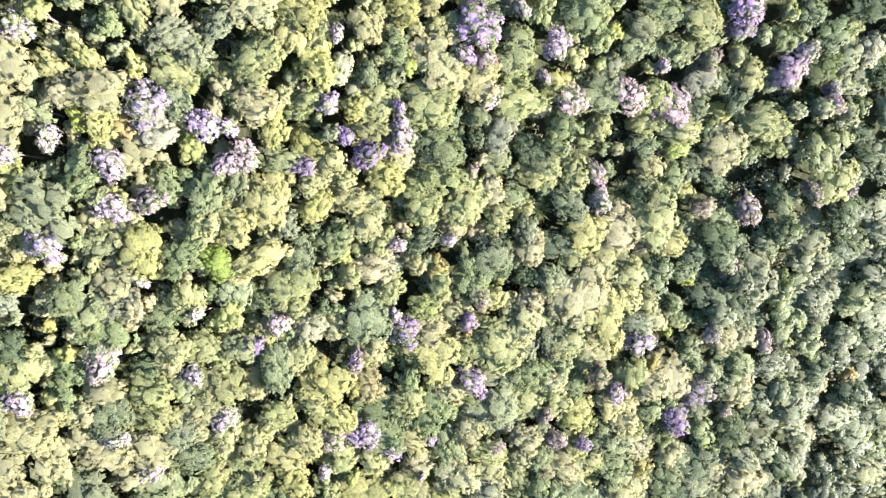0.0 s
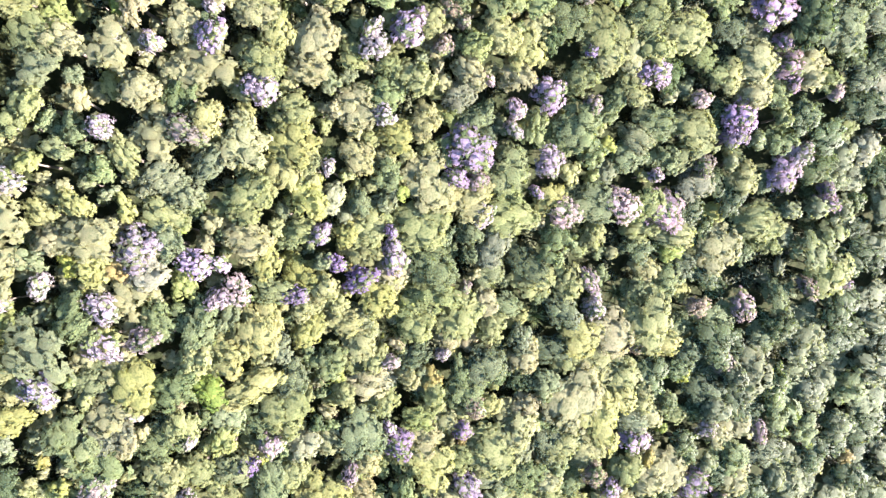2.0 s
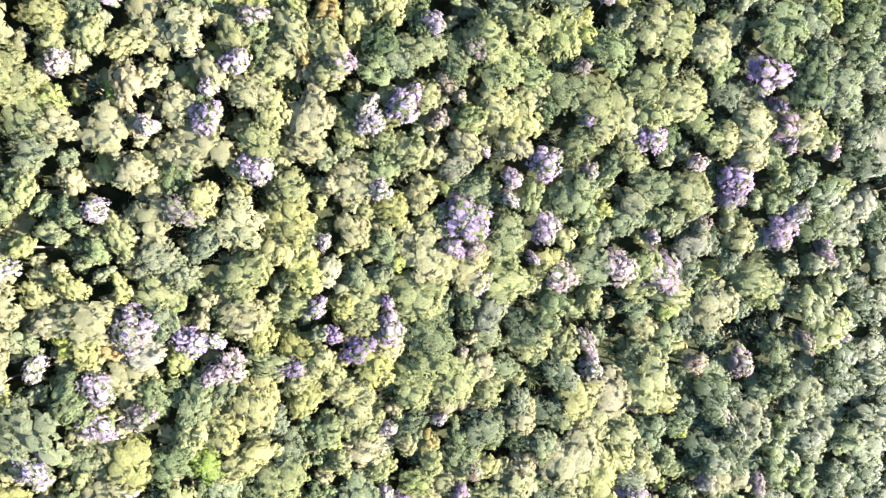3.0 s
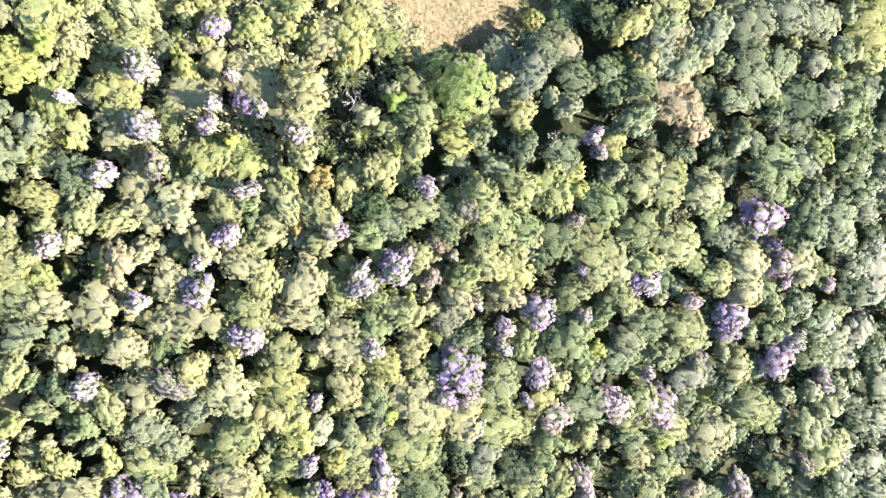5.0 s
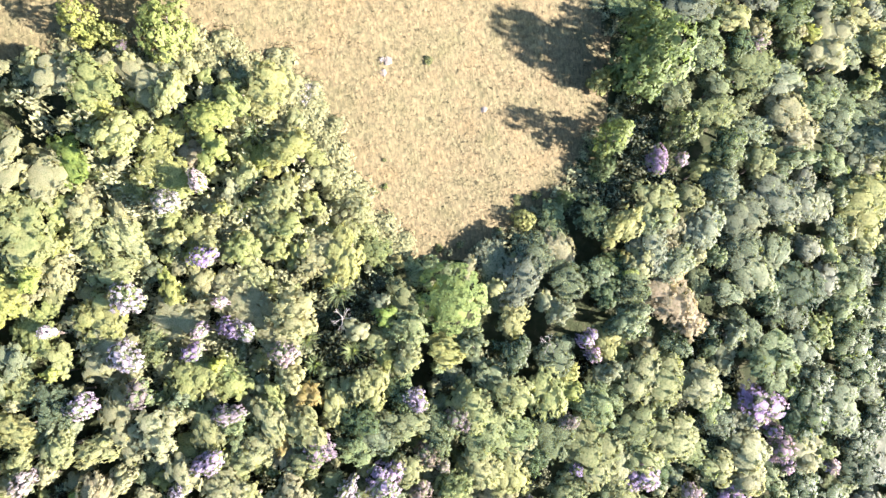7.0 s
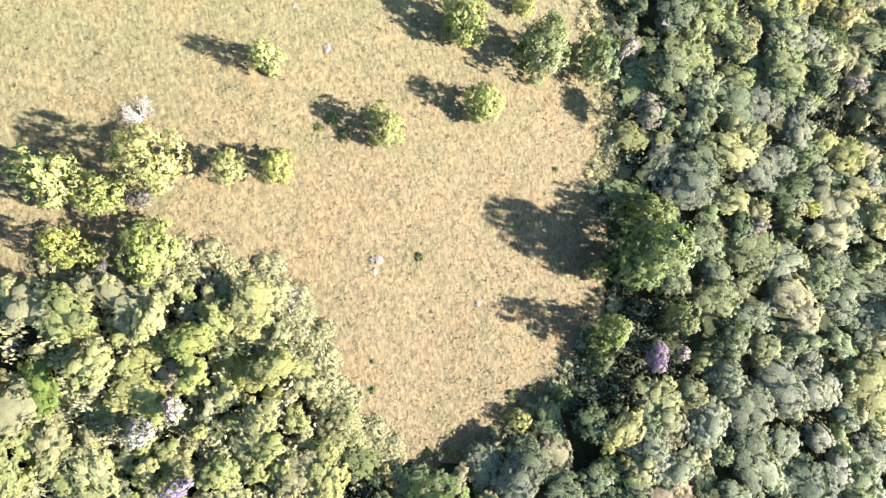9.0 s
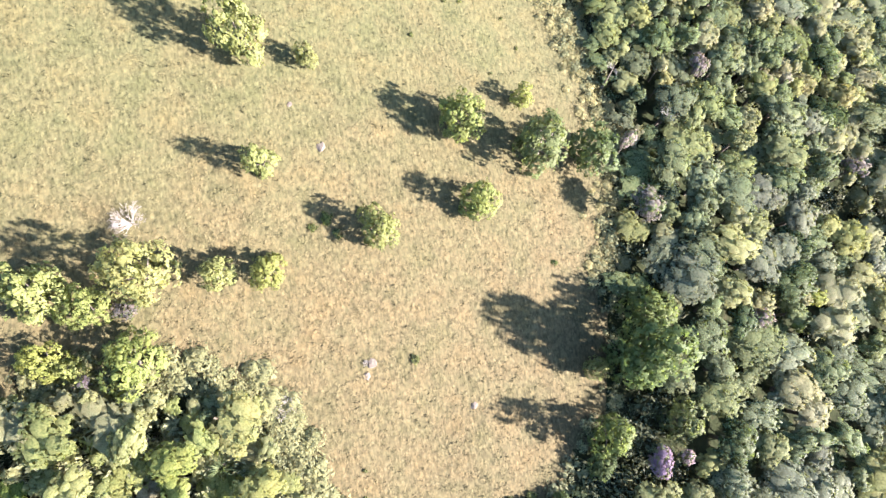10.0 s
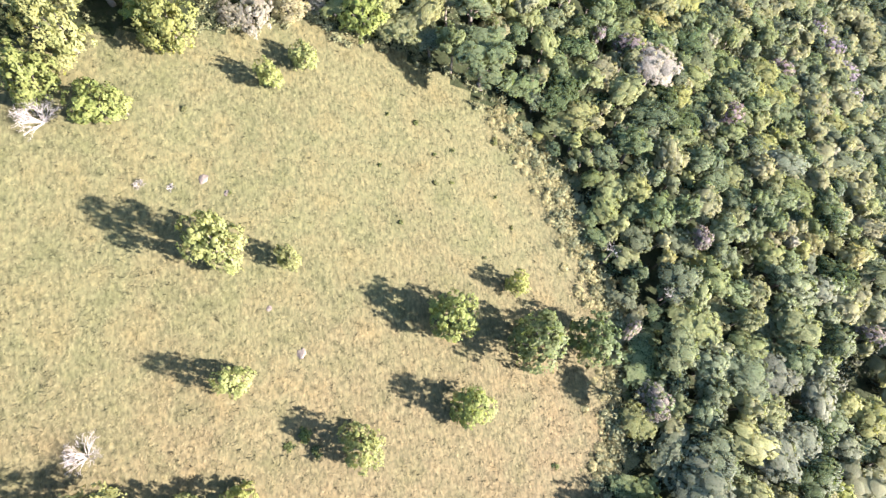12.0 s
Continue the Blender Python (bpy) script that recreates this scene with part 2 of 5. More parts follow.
def build_ground():
    xs, ys = steps(-60, 100, 1.25), steps(-50, 200, 1.25)
    verts = [(x, y, land(x, y)) for y in ys for x in xs]
    nx = len(xs)
    faces, slots = [], []
    for j in range(len(ys) - 1):
        for i in range(nx - 1):
            a = j * nx + i
            faces.append((a, a + 1, a + nx + 1, a + nx))
            mx, my = (xs[i] + xs[i + 1]) / 2, (ys[j] + ys[j + 1]) / 2
            wob = 1.2 * noise.noise((mx * 0.4, my * 0.4, 9.0))
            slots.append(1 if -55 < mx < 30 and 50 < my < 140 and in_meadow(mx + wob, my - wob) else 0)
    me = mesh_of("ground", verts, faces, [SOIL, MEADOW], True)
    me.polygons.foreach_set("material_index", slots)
    return tagged(new("ground", me), "hillside of forest floor coloured near black for canopy shade, opening into a dry grass meadow", "ground", kind="structure")


build_ground()


# ---- trees ----
def ball(rng, c, r, squash=0.9, rough=0.12, split=True):
    """A lumpy twenty-sided ball, split once or not: verts, faces."""
    g = (1 + 5**0.5) / 2
    v = [Vector(p).normalized() for p in ((-1, g, 0), (1, g, 0), (-1, -g, 0), (1, -g, 0), (0, -1, g), (0, 1, g), (0, -1, -g), (0, 1, -g), (g, 0, -1), (g, 0, 1), (-g, 0, -1), (-g, 0, 1))]
    f = [(0, 11, 5), (0, 5, 1), (0, 1, 7), (0, 7, 10), (0, 10, 11), (1, 5, 9), (5, 11, 4), (11, 10, 2), (10, 7, 6), (7, 1, 8), (3, 9, 4), (3, 4, 2), (3, 2, 6), (3, 6, 8), (3, 8, 9), (4, 9, 5), (2, 4, 11), (6, 2, 10), (8, 6, 7), (9, 8, 1)]
    mid, out = {}, []

    def half(a, b):
        k = (min(a, b), max(a, b))
        if k not in mid:
            mid[k] = len(v)
            v.append((v[a] + v[b]).normalized())
        return mid[k]

    for a, b, d in f if split else ():
        ab, bd, da = half(a, b), half(b, d), half(d, a)
        out += [(a, ab, da), (b, bd, ab), (d, da, bd), (ab, bd, da)]
    return [Vector(c) + Vector((p.x, p.y, p.z * squash)) * r * (1 + rng.uniform(-rough, rough)) for p in v], out or f


def lobes_of(rng, count, flat, low=-0.35, ragged=0.0):
    """Where the rounded masses of a crown sit, in a crown of radius 1 about its middle: one inner mass and a shell of smaller ones."""
    found = [((0.0, 0.0, 0.0), 0.60)]
    for k in range(count):
        z = 1 - (1 - low) * (k + 0.5 + rng.uniform(-0.3, 0.3)) / count
        a = k * 2.39996 + rng.uniform(-0.35, 0.35)
        d = math.sqrt(max(0.0, 1 - z * z)) * rng.uniform(0.58 - 0.16 * ragged, 0.74 + 0.10 * ragged)
        found.append(((d * math.cos(a), d * math.sin(a), z * rng.uniform(0.58 - 0.12 * ragged, 0.58) * flat), 0.25 - 0.07 * ragged + (0.16 + 0.11 * ragged) * rng.random() ** (1 + 0.5 * ragged)))
    return found


def clump(rng, c, n, size, verts, faces):
    """One spray of leaves: a pointed blade facing along n."""
    n = n.normalized()
    side = n.orthogonal().normalized()
    side.rotate(Matrix.Rotation(rng.uniform(0, 6.283), 3, n))
    up = n.cross(side)
    b = len(verts)
    l, w, skew = size * rng.uniform(0.8, 1.35), size * rng.uniform(0.5, 0.8), size * rng.uniform(-0.4, 0.4)
    verts += [c + side * l, c - side * l * 0.6 + up * (w + skew), c - side * l * 0.5 - up * (w - skew)]
    faces.append((b, b + 1, b + 2))


def crown_mesh(name, seed, lobes=8, tufts=80, blades=10, size=0.090, flat=0.62, core=0.85, low=-0.3, top_only=-2.0, spread=0.62, tuft=(0.07, 0.17), wild=0.55, rise=2.7):
    """A crown of radius 1: a few uneven rounded masses, clad in tufts of leaf sprays that jut out singly; normals follow mass and tuft."""
    rng = random.Random(seed)
    masses = [(Vector((0, 0, 0)), 0.56)]
    for k in range(lobes):
        z = 1 - (1 - low) * (k + 0.5 + rng.uniform(-0.4, 0.4)) / lobes
        a = k * 2.39996 + rng.uniform(-0.6, 0.6)
        d = math.sqrt(max(0.0, 1 - z * z)) * spread * rng.uniform(0.72, 1.12)
        c = Vector((d * math.cos(a), d * math.sin(a), z * spread * flat * rng.uniform(0.8, 1.05)))
        if c.z > top_only:
            masses.append((c, 0.24 + 0.22 * rng.random() ** 1.3))
    verts, faces, normals = [], [], []
    for c, r in masses:
        v, f = ball(rng, c, r * core, 0.76, 0.12, False)
        normals += [((p - c).normalized() + c * 0.5 + Vector((0, 0, rise))).normalized() for p in v]
        faces += [tuple(i + len(verts) for i in t) for t in f]
        verts += v
    weights, made = [r * r for _, r in masses], 0
    for _ in range(tufts * 8):
        if made == tufts:
            break
        c, r = rng.choices(masses, weights)[0]
        out = Vector((rng.gauss(0, 1), rng.gauss(0, 1), rng.gauss(0.35, 0.8))).normalized()
        p = c + Vector((out.x, out.y, out.z * 0.78)) * r * rng.uniform(0.88, 1.04)
        if out.z < -0.45 or any((p - o).length < q * 0.86 for o, q in masses):
            continue
        made += 1
        tr = rng.uniform(*tuft)
        for k in range(blades):
            d = (out * 0.75 + Vector((rng.gauss(0, 1), rng.gauss(0, 1), rng.gauss(0.15, 1))).normalized()).normalized()
            at = p + d * tr * rng.uniform(0.55, 1.1)
            n = (d + Vector((rng.uniform(-1, 1), rng.uniform(-1, 1), rng.uniform(-0.6, 1))) * wild).normalized()
            clump(rng, at, n, size * rng.uniform(0.6, 1.35), verts, faces)
            normals += [(out * 0.55 + d * 0.5 + p.normalized() * 0.35 + n * 0.28 + Vector((0, 0, rise))).normalized()] * 3
    me = mesh_of(name, verts, faces, [TONES["olive"]], True)
    me.normals_split_custom_set_from_vertices([tuple(n) for n in normals])
    return me


def tube(verts, faces, a, b, ra, rb, sides=5):
    a, b = Vector(a), Vector(b)
    n = (b - a).normalized()
    s = n.orthogonal().normalized()
    t = n.cross(s)
    k0 = len(verts)
    for p, r in ((a, ra), (b, rb)):
        verts += [p + (s * math.cos(2 * math.pi * k / sides) + t * math.sin(2 * math.pi * k / sides)) * r for k in range(sides)]
    faces += [(k0 + k, k0 + (k + 1) % sides, k0 + sides + (k + 1) % sides, k0 + sides + k) for k in range(sides)]
    faces.append(tuple(k0 + sides + k for k in range(sides)))


def trunk_mesh(name, seed, fork):
    """A tapered trunk to 1 with limbs that spread from the fork into the crown."""
    rng = random.Random(seed)
    verts, faces = [], []
    bend = (rng.uniform(-0.08, 0.08), rng.uniform(-0.08, 0.08), fork * 0.55)
    tube(verts, faces, (0, 0, -0.12), bend, 0.10, 0.075)
    tube(verts, faces, bend, (bend[0] * 0.3, bend[1] * 0.3, fork), 0.075, 0.06)
    for k in range(4):
        a = k * 1.57 + rng.uniform(-0.5, 0.5)
        tube(verts, faces, (bend[0] * 0.3, bend[1] * 0.3, fork * rng.uniform(0.8, 0.98)), (0.5 * math.cos(a), 0.5 * math.sin(a), fork + rng.uniform(0.35, 0.6)), 0.05, 0.02, 3)
    tube(verts, faces, (bend[0] * 0.3, bend[1] * 0.3, fork), (0, 0, fork + 0.75), 0.05, 0.02, 3)
    return mesh_of(name, verts, faces, [BARK], True)


def rosette_crown(seed):
    """A dome of separate leaf rosettes on a dark inside; radius 1."""
    rng = random.Random(seed)
    verts, faces = ball(rng, (0, 0, 0), 0.62, 0.7, 0.15)
    for k in range(95):
        z = 1 - 1.15 * (k + rng.random()) / 95
        a, s = k * 2.39996 + rng.uniform(-0.3, 0.3), math.sqrt(max(0.0, 1 - z * z))
        c = Vector((s * math.cos(a) * 0.92, s * math.sin(a) * 0.92, z * 0.62)) * rng.uniform(0.86, 1.04)
        up = (c + Vector((0, 0, 0.7))).normalized()
        for j in range(9):
            side = up.orthogonal().normalized()
            side.rotate(Matrix.Rotation(j * 0.7 + rng.uniform(-0.2, 0.2), 3, up))
            tip, cross = c + side * rng.uniform(0.11, 0.17) - up * 0.02 * (j % 2), up.cross(side) * 0.035
            mid = c + side * 0.06 + up * 0.03
            b = len(verts)
            verts += [c, mid + cross, tip, mid - cross]
            faces += [(b, b + 1, b + 2), (b, b + 2, b + 3)]
    return mesh_of("rosette_crown", verts, faces, [TONES["rosette"]], True)


CROWNS = {
    "lumpy": [crown_mesh("lumpy_crown", 11 + k, 7 + k % 3) for k in range(8)],
    "fine": [crown_mesh("fine_crown", 31 + k, 11 + k % 3, 88, 9, 0.080, 0.62, tuft=(0.06, 0.13)) for k in range(6)],
    "dome": [crown_mesh("dome_crown", 51 + k, 16, 110, 9, 0.08, 0.66, spread=0.55, tuft=(0.05, 0.10)) for k in range(3)],
    "open": [crown_mesh("open_crown", 71 + k, 6, 50, 15, 0.105, 0.72, 0.80, spread=0.70, tuft=(0.10, 0.22), wild=0.6) for k in range(5)],
    "rosette": [rosette_crown(101)],
    "bushy": [crown_mesh("bushy_crown", 81 + k, 12, 170, 15, 0.070, 1.35, 0.36, -0.95, spread=0.68, tuft=(0.10, 0.26), wild=0.9, rise=1.6) for k in range(5)],
    "lean": [crown_mesh("lean_crown", 121 + k, 6 + k % 2, 40, 7, 0.12, 0.64, 0.92, tuft=(0.07, 0.16)) for k in range(6)],
    "joined": [crown_mesh("joined_crown", 141 + k, 8, 62, 9, 0.098, 0.64, 0.88, tuft=(0.07, 0.16)) for k in range(4)],
    "spare": [crown_mesh("spare_crown", 91 + k, 6, 30, 10, 0.11, 0.8, 0.8) for k in range(3)],
}
BLOOM_MESHES = [crown_mesh("blossom", 91 + k, 11, 96, 11, 0.060, 0.80, 0.62, top_only=-0.12, spread=0.64, tuft=(0.06, 0.17), wild=0.8, rise=3.4) for k in range(3)]
FORK = 1.55
TRUNKS = [trunk_mesh("trunk", 5 + k, FORK) for k in range(3)]
STEMS = [trunk_mesh("stem", 15 + k, 0.7) for k in range(3)]


def thing_part(name, me, parent, mat=None, at=(0, 0, 0), label=""):
    ob = new(name, me)
    ob.parent, ob.location = parent, at
    if mat:
        ob.material_slots[0].link = "OBJECT"
        ob.material_slots[0].material = mat
    return tagged(ob, label)


def tree_kind(name, label, form, tone, group, bloom=None, category="tree", middle=2.1):
    """Patterns of a kind of tree in a crown radius of 1; planted with plant()."""
    made = []
    for k, crown in enumerate(CROWNS[form]):
        top = tagged(new(name), label, category, group)
        parts = [thing_part("trunk", (TRUNKS if middle > 1.5 else STEMS)[k % 3], top), thing_part("crown", crown, top, TONES[tone], (0, 0, middle))]
        if bloom:
            parts.append(thing_part("blossom", BLOOM_MESHES[k], top, BLOOMS[bloom], (0, 0, 2.16), bloom + " blossom over the leaves"))
        made.append((top, parts))
    return made


JOINED = {}
chance = random.Random(4)


def plant(kind, x, y, r, height, single=True, vary=0.28):
    """A tree of the kind with crown radius r and its top at the given height; a tree that is not single joins the far canopy."""
    top, parts = chance.choice(kind)
    slim = chance.choice(CROWNS["lean" if r < 2.9 else "joined"]) if (r < 1.75 or not single) and parts[1].data.name.split("_")[0] in ("lumpy", "fine", "open", "dome") else None
    tall = height / (parts[1].location.z + (0.75 if parts[1].location.z > 1.5 else 1.0))
    z = min(land(x + 0.1 * r, y), land(x - 0.1 * r, y), land(x, y))
    where = Matrix.LocRotScale((x, y, z), Euler((chance.uniform(-0.07, 0.07), chance.uniform(-0.07, 0.07), chance.uniform(0, 6.283))), (r * (1 + chance.uniform(-vary, vary)), r * (1 + chance.uniform(-vary, vary)), tall))
    if not single:
        for p in parts:
            JOINED.setdefault(((slim if slim and p.name.startswith("crown") else p.data).name, p.material_slots[0].material.name), []).append(where @ Matrix.Translation(p.location))
        return
    made = top.copy()
    scene.collection.objects.link(made)
    made.matrix_basis = where
    for p in parts:
        o = p.copy()
        if slim and p.name.startswith("crown"):
            o.data = slim
        scene.collection.objects.link(o)
        o.parent = made


FOREST = "trees of the hillside forest"
KINDS = {
    "olive": tree_kind("broadleaf_tree", "olive-green broadleaf tree with a lumpy crown in dense forest", "lumpy", "olive", FOREST),
    "olive_fine": tree_kind("small_leaved_tree", "olive-green small-leaved tree with a knobbly crown in the forest", "fine", "olive", FOREST),
    "green": tree_kind("forest_tree", "mid-green broadleaf tree with a lumpy crown in dense forest", "lumpy", "green", FOREST),
    "green_open": tree_kind("loose_crowned_tree", "mid-green loose-crowned tree among closer forest crowns", "open", "green", FOREST),
    "sage": tree_kind("sage_leaved_tree", "grey-green small-leaved tree with a billowing crown", "fine", "sage", FOREST),
    "dark": tree_kind("dark_leaved_tree", "dark green glossy-leaved tree lower in the forest, valley-side shade partly in its colour", "lumpy", "dark", FOREST),
    "bright": tree_kind("yellow_green_tree", "bright yellow-green tree with a compact leafy crown", "fine", "bright", FOREST),
    "ochre": tree_kind("ochre_leaved_tree", "tree with ochre-tinged yellowing leaves in the forest", "lumpy", "ochre", FOREST),
    "tan": tree_kind("dry_leaved_tree", "tree with a dry pinkish-tan crown in green forest", "lumpy", "tan", FOREST),
    "field_forest": tree_kind("sunny_leaved_tree", "light yellow-green broadleaf tree in forest beside the meadow", "lumpy", "field", FOREST),
    "khaki": tree_kind("khaki_leaved_tree", "khaki-leaved tree with a lumpy crown in dense forest", "lumpy", "khaki", FOREST),
    "pale_leaved": tree_kind("pale_leaved_tree", "pale cream-green tree with a soft knobbly crown", "fine", "pale", FOREST),
    "straw": tree_kind("dry_shrub", "dense dry shrub of pale bleached twigs", "bushy", "straw", "dry shrubs by the meadow", category="shrub", middle=1.0),
    "dome": tree_kind("domed_tree", "large tree with a smooth rounded green dome", "dome", "olive", FOREST),
    "rosette": tree_kind("rosette_leaved_tree", "fresh green tree with leaves in distinct rosettes above the forest", "rosette", "rosette", FOREST),
    "low_dark": tree_kind("hollow_shrub", "low dark green shrub, the forest hollow's shade partly in its leaf colour", "open", "dark", "shrubs in the forest hollow", category="shrub", middle=1.0),
    "field": tree_kind("meadow_tree", "bushy yellow-green tree standing in dry meadow grass", "bushy", "meadow", "trees standing in the meadow", middle=1.0),
    "edge": tree_kind("edge_tree", "tall fresh green tree at the meadow's edge", "bushy", "edge", "trees along the meadow's edge", middle=1.0),
    "grey_field": tree_kind("pale_meadow_tree", "pale grey-green bushy tree in the meadow", "bushy", "olive", "trees standing in the meadow", middle=1.0),
}
for tint, word in (("pale", "whitish-pink"), ("lilac", "lilac"), ("purple", "purple"), ("deep", "deep violet"), ("mauve", "dusky mauve")):
    KINDS["bloom_" + tint] = tree_kind("flowering_tree", "small forest tree covered in " + word + " blossom", "spare", "green", "flowering trees of the forest", tint)

STOOD = {}


def stand(x, y, r):
    STOOD.setdefault((int(x // 5), int(y // 5)), []).append((x, y, r))


def clear_of(x, y, r, share):
    for i in range(int(x // 5) - 1, int(x // 5) + 2):
        for j in range(int(y // 5) - 1, int(y // 5) + 2):
            for a, b, q in STOOD.get((i, j), ()):
                if (x - a) ** 2 + (y - b) ** 2 < (share * (r + q)) ** 2:
                    return False
    return True


def sunny_side(x, y):
    """The younger, lower wood below the meadow on the hill's side."""
    return (x < -14 and y > 44) or (x < -4 and y > 57)


# flowering trees: x, y, crown radius
PALE = [
    (-40.0, 18.0, 1.5), (-41.5, 6.8, 1.0), (-38.2, 7.9, 0.8), (-33.2, 6.0, 1.3), (-33.3, 1.8, 1.3), (-26.4, -8.4, 0.6),
    (-42.7, -18.0, 1.1), (-26.7, -15.6, 1.0), (-34.4, -22.8, 1.0), (-35.2, -14.2, 1.7), (-12.2, -24.6, 1.3), (-13.4, -29.1, 0.9),
    (-5.6, 0.4, 0.9), (20.1, 7.3, 1.3), (-31.1, -5.7, 0.5), (-35.5, 36.1, 0.8), (-32.4, 23.2, 1.2), (-7.3, 27.3, 1.0),
    (-28.0, 31.6, 1.0), (-22.8, 35.4, 0.7), (-31.5, 43.1, 0.9), (-24.7, 61.5, 1.0), (-33.6, 49.2, 0.5), (-27.6, 52.7, 1.3),
    (-27.5, 47.4, 1.0), (-22.4, 63.4, 0.7),
]
LILAC = [
    (-30.0, 12.3, 1.6), (-25.1, 11.2, 1.4), (-23.4, 10.9, 0.9), (-21.2, 8.9, 1.6), (-22.9, 7.5, 1.0), (-12.8, 14.7, 1.0),
    (4.3, 18.4, 1.2), (-5.4, 12.9, 1.3), (14.2, 19.7, 1.5), (-39.0, -2.2, 1.5), (-18.5, -9.6, 1.2), (-5.6, -8.1, 0.8),
    (-24.0, -20.8, 1.2), (-4.7, -26.6, 1.3), (25.6, -18.5, 1.3), (27.9, -10.9, 1.3), (39.6, -9.5, 1.0), (0.4, 0.9, 0.7),
    (-31.5, -27.7, 1.0),
]
LILAC_UPHILL = [
    (21.7, 21.0, 1.7), (25.8, 24.4, 0.8), (-12.3, 21.4, 0.6), (-20.7, 38.5, 1.1), (-22.9, 32.9, 1.1), (-18.6, 29.0, 1.1),
    (-8.5, 36.0, 0.9), (-5.1, 36.0, 1.6), (-7.9, 34.0, 1.0), (6.9, 30.0, 0.9), (6.9, 27.6, 0.8), (10.9, 32.0, 1.5),
    (23.3, 35.9, 1.5), (29.8, 33.7, 1.1), (3.8, 32.6, 0.6), (46.1, 28.7, 1.2), (49.2, 37.0, 0.7), (-17.8, 50.2, 0.8),
    (-20.4, 52.8, 0.5), (-14.4, 48.3, 0.9), (-2.0, 44.4, 1.0), (25.5, 71.1, 0.6), (-21.8, 50.4, 0.6), (74.4, 184.4, 1.4),
    (78.9, 182.8, 1.8), (81.3, 177.3, 1.6), (78.3, 167.6, 1.5),
]
PURPLE = [
    (2.3, 24.9, 1.9), (0.9, 22.3, 1.0), (11.3, 24.9, 1.6), (27.7, 20.7, 2.0), (35.9, 32.9, 1.6), (44.5, 26.4, 1.5),
    (-8.8, -24.0, 1.4), (4.9, -16.9, 1.8), (39.1, -18.6, 2.0), (10.3, 21.2, 0.7), (37.2, 44.8, 1.9), (39.9, 41.3, 1.1),
    (41.6, 39.2, 1.4), (42.9, 37.3, 1.0), (15.3, 51.4, 0.8), (15.8, 49.7, 0.8),
]
DEEP = [
    (-15.7, 8.3, 0.9), (-8.8, 9.7, 1.4), (-11.5, 11.5, 0.7), (-5.8, 15.8, 0.6), (35.9, 30.1, 1.3), (52.3, 23.0, 1.1),
    (51.7, 25.1, 0.8), (-20.8, -12.3, 1.0), (3.8, -8.5, 1.3), (-4.3, -10.5, 1.4), (-0.6, -24.8, 1.0), (36.3, -22.8, 1.5),
    (21.4, -25.9, 1.0), (-20.8, -29.4, 0.8), (-1.4, -30.0, 0.6), (58.7, 12.6, 0.8), (15.2, 37.3, 0.5), (-22.0, 56.8, 0.9),
    (-19.3, 50.7, 0.8), (-22.1, 48.4, 0.7), (22.2, 71.0, 1.0),
]
MAUVE = [
    (-29.9, 2.8, 1.3), (18.5, 11.4, 1.4), (3.1, 9.4, 0.8), (34.8, 7.9, 1.4), (42.0, 8.2, 1.6), (51.9, 11.2, 1.3),
    (40.5, 0.5, 1.6), (4.7, -5.9, 0.9), (22.9, -15.4, 1.4), (22.5, -9.9, 0.9), (44.0, -21.5, 1.1), (10.1, -22.8, 0.9),
    (15.3, -21.7, 1.1), (17.4, -25.3, 1.1), (9.2, -26.6, 0.8), (48.7, -10.4, 1.2), (-9.7, -14.2, 1.0), (26.8, 2.7, 1.1),
]
MAUVE_UPHILL = [
    (3.4, 21.5, 1.2), (-25.5, 23.9, 1.3), (-1.6, 34.8, 0.8), (2.1, 42.3, 1.1), (13.9, 42.4, 1.0), (-0.3, 39.1, 0.9),
    (0.6, 37.7, 0.7), (16.2, 31.6, 0.9), (-19.2, 43.0, 1.0), (-11.4, 39.4, 1.0), (-26.9, 44.2, 0.8), (20.6, 98.0, 1.3),
    (-27.3, 80.8, 0.9), (-29.8, 74.5, 0.5), (34.9, 86.4, 0.9), (18.0, 104.1, 0.8), (53.2, 109.4, 1.2), (37.0, 139.6, 1.3),
    (20.6, 144.3, 1.4), (54.7, 160.9, 1.4), (28.3, 117.4, 0.9), (16.3, 144.5, 0.9), (32.6, 26.4, 1.1),
]

# other trees that stand out by colour or size
BRIGHT = [
    (-26.4, 14.4, 0.9), (-24.6, -2.9, 1.6), (-5.0, 19.6, 1.1), (18.3, 27.5, 1.2), (29.9, 15.3, 1.6), (24.9, 3.9, 1.2),
    (34.6, -1.5, 1.3), (-35.7, 10.6, 1.0), (-10.0, -30.3, 1.0), (-19.4, -11.3, 0.5), (-11.3, -1.5, 0.8), (-4.0, 7.7, 1.0),
    (32.6, -9.8, 1.1), (-31.7, 34.6, 0.9), (-3.6, 33.1, 0.7), (-20.7, 47.3, 0.8), (-34.3, 45.8, 0.8), (19.7, 64.1, 0.7),
    (13.7, 45.7, 1.5), (-35.4, 53.8, 1.0), (43.2, 20.6, 2.2), (-21.8, 69.2, 1.5), (-21.4, 66.4, 1.3), (43.6, 90.5, 1.2),
    (41.2, 86.6, 0.8), (19.6, 58.7, 1.2), (-5.9, 52.3, 1.1),
]
OCHRE = [
    (-32.4, 10.0, 1.3), (32.5, -30.8, 1.9), (30.7, -14.1, 1.1), (-0.5, -1.9, 1.1), (4.0, -10.4, 0.7), (-10.3, 11.3, 0.6),
    (-40.0, -10.6, 0.8), (67.0, -15.8, 1.5), (-12.5, 44.3, 1.3), (-14.5, 39.8, 1.1), (18.7, 60.2, 0.9),
]
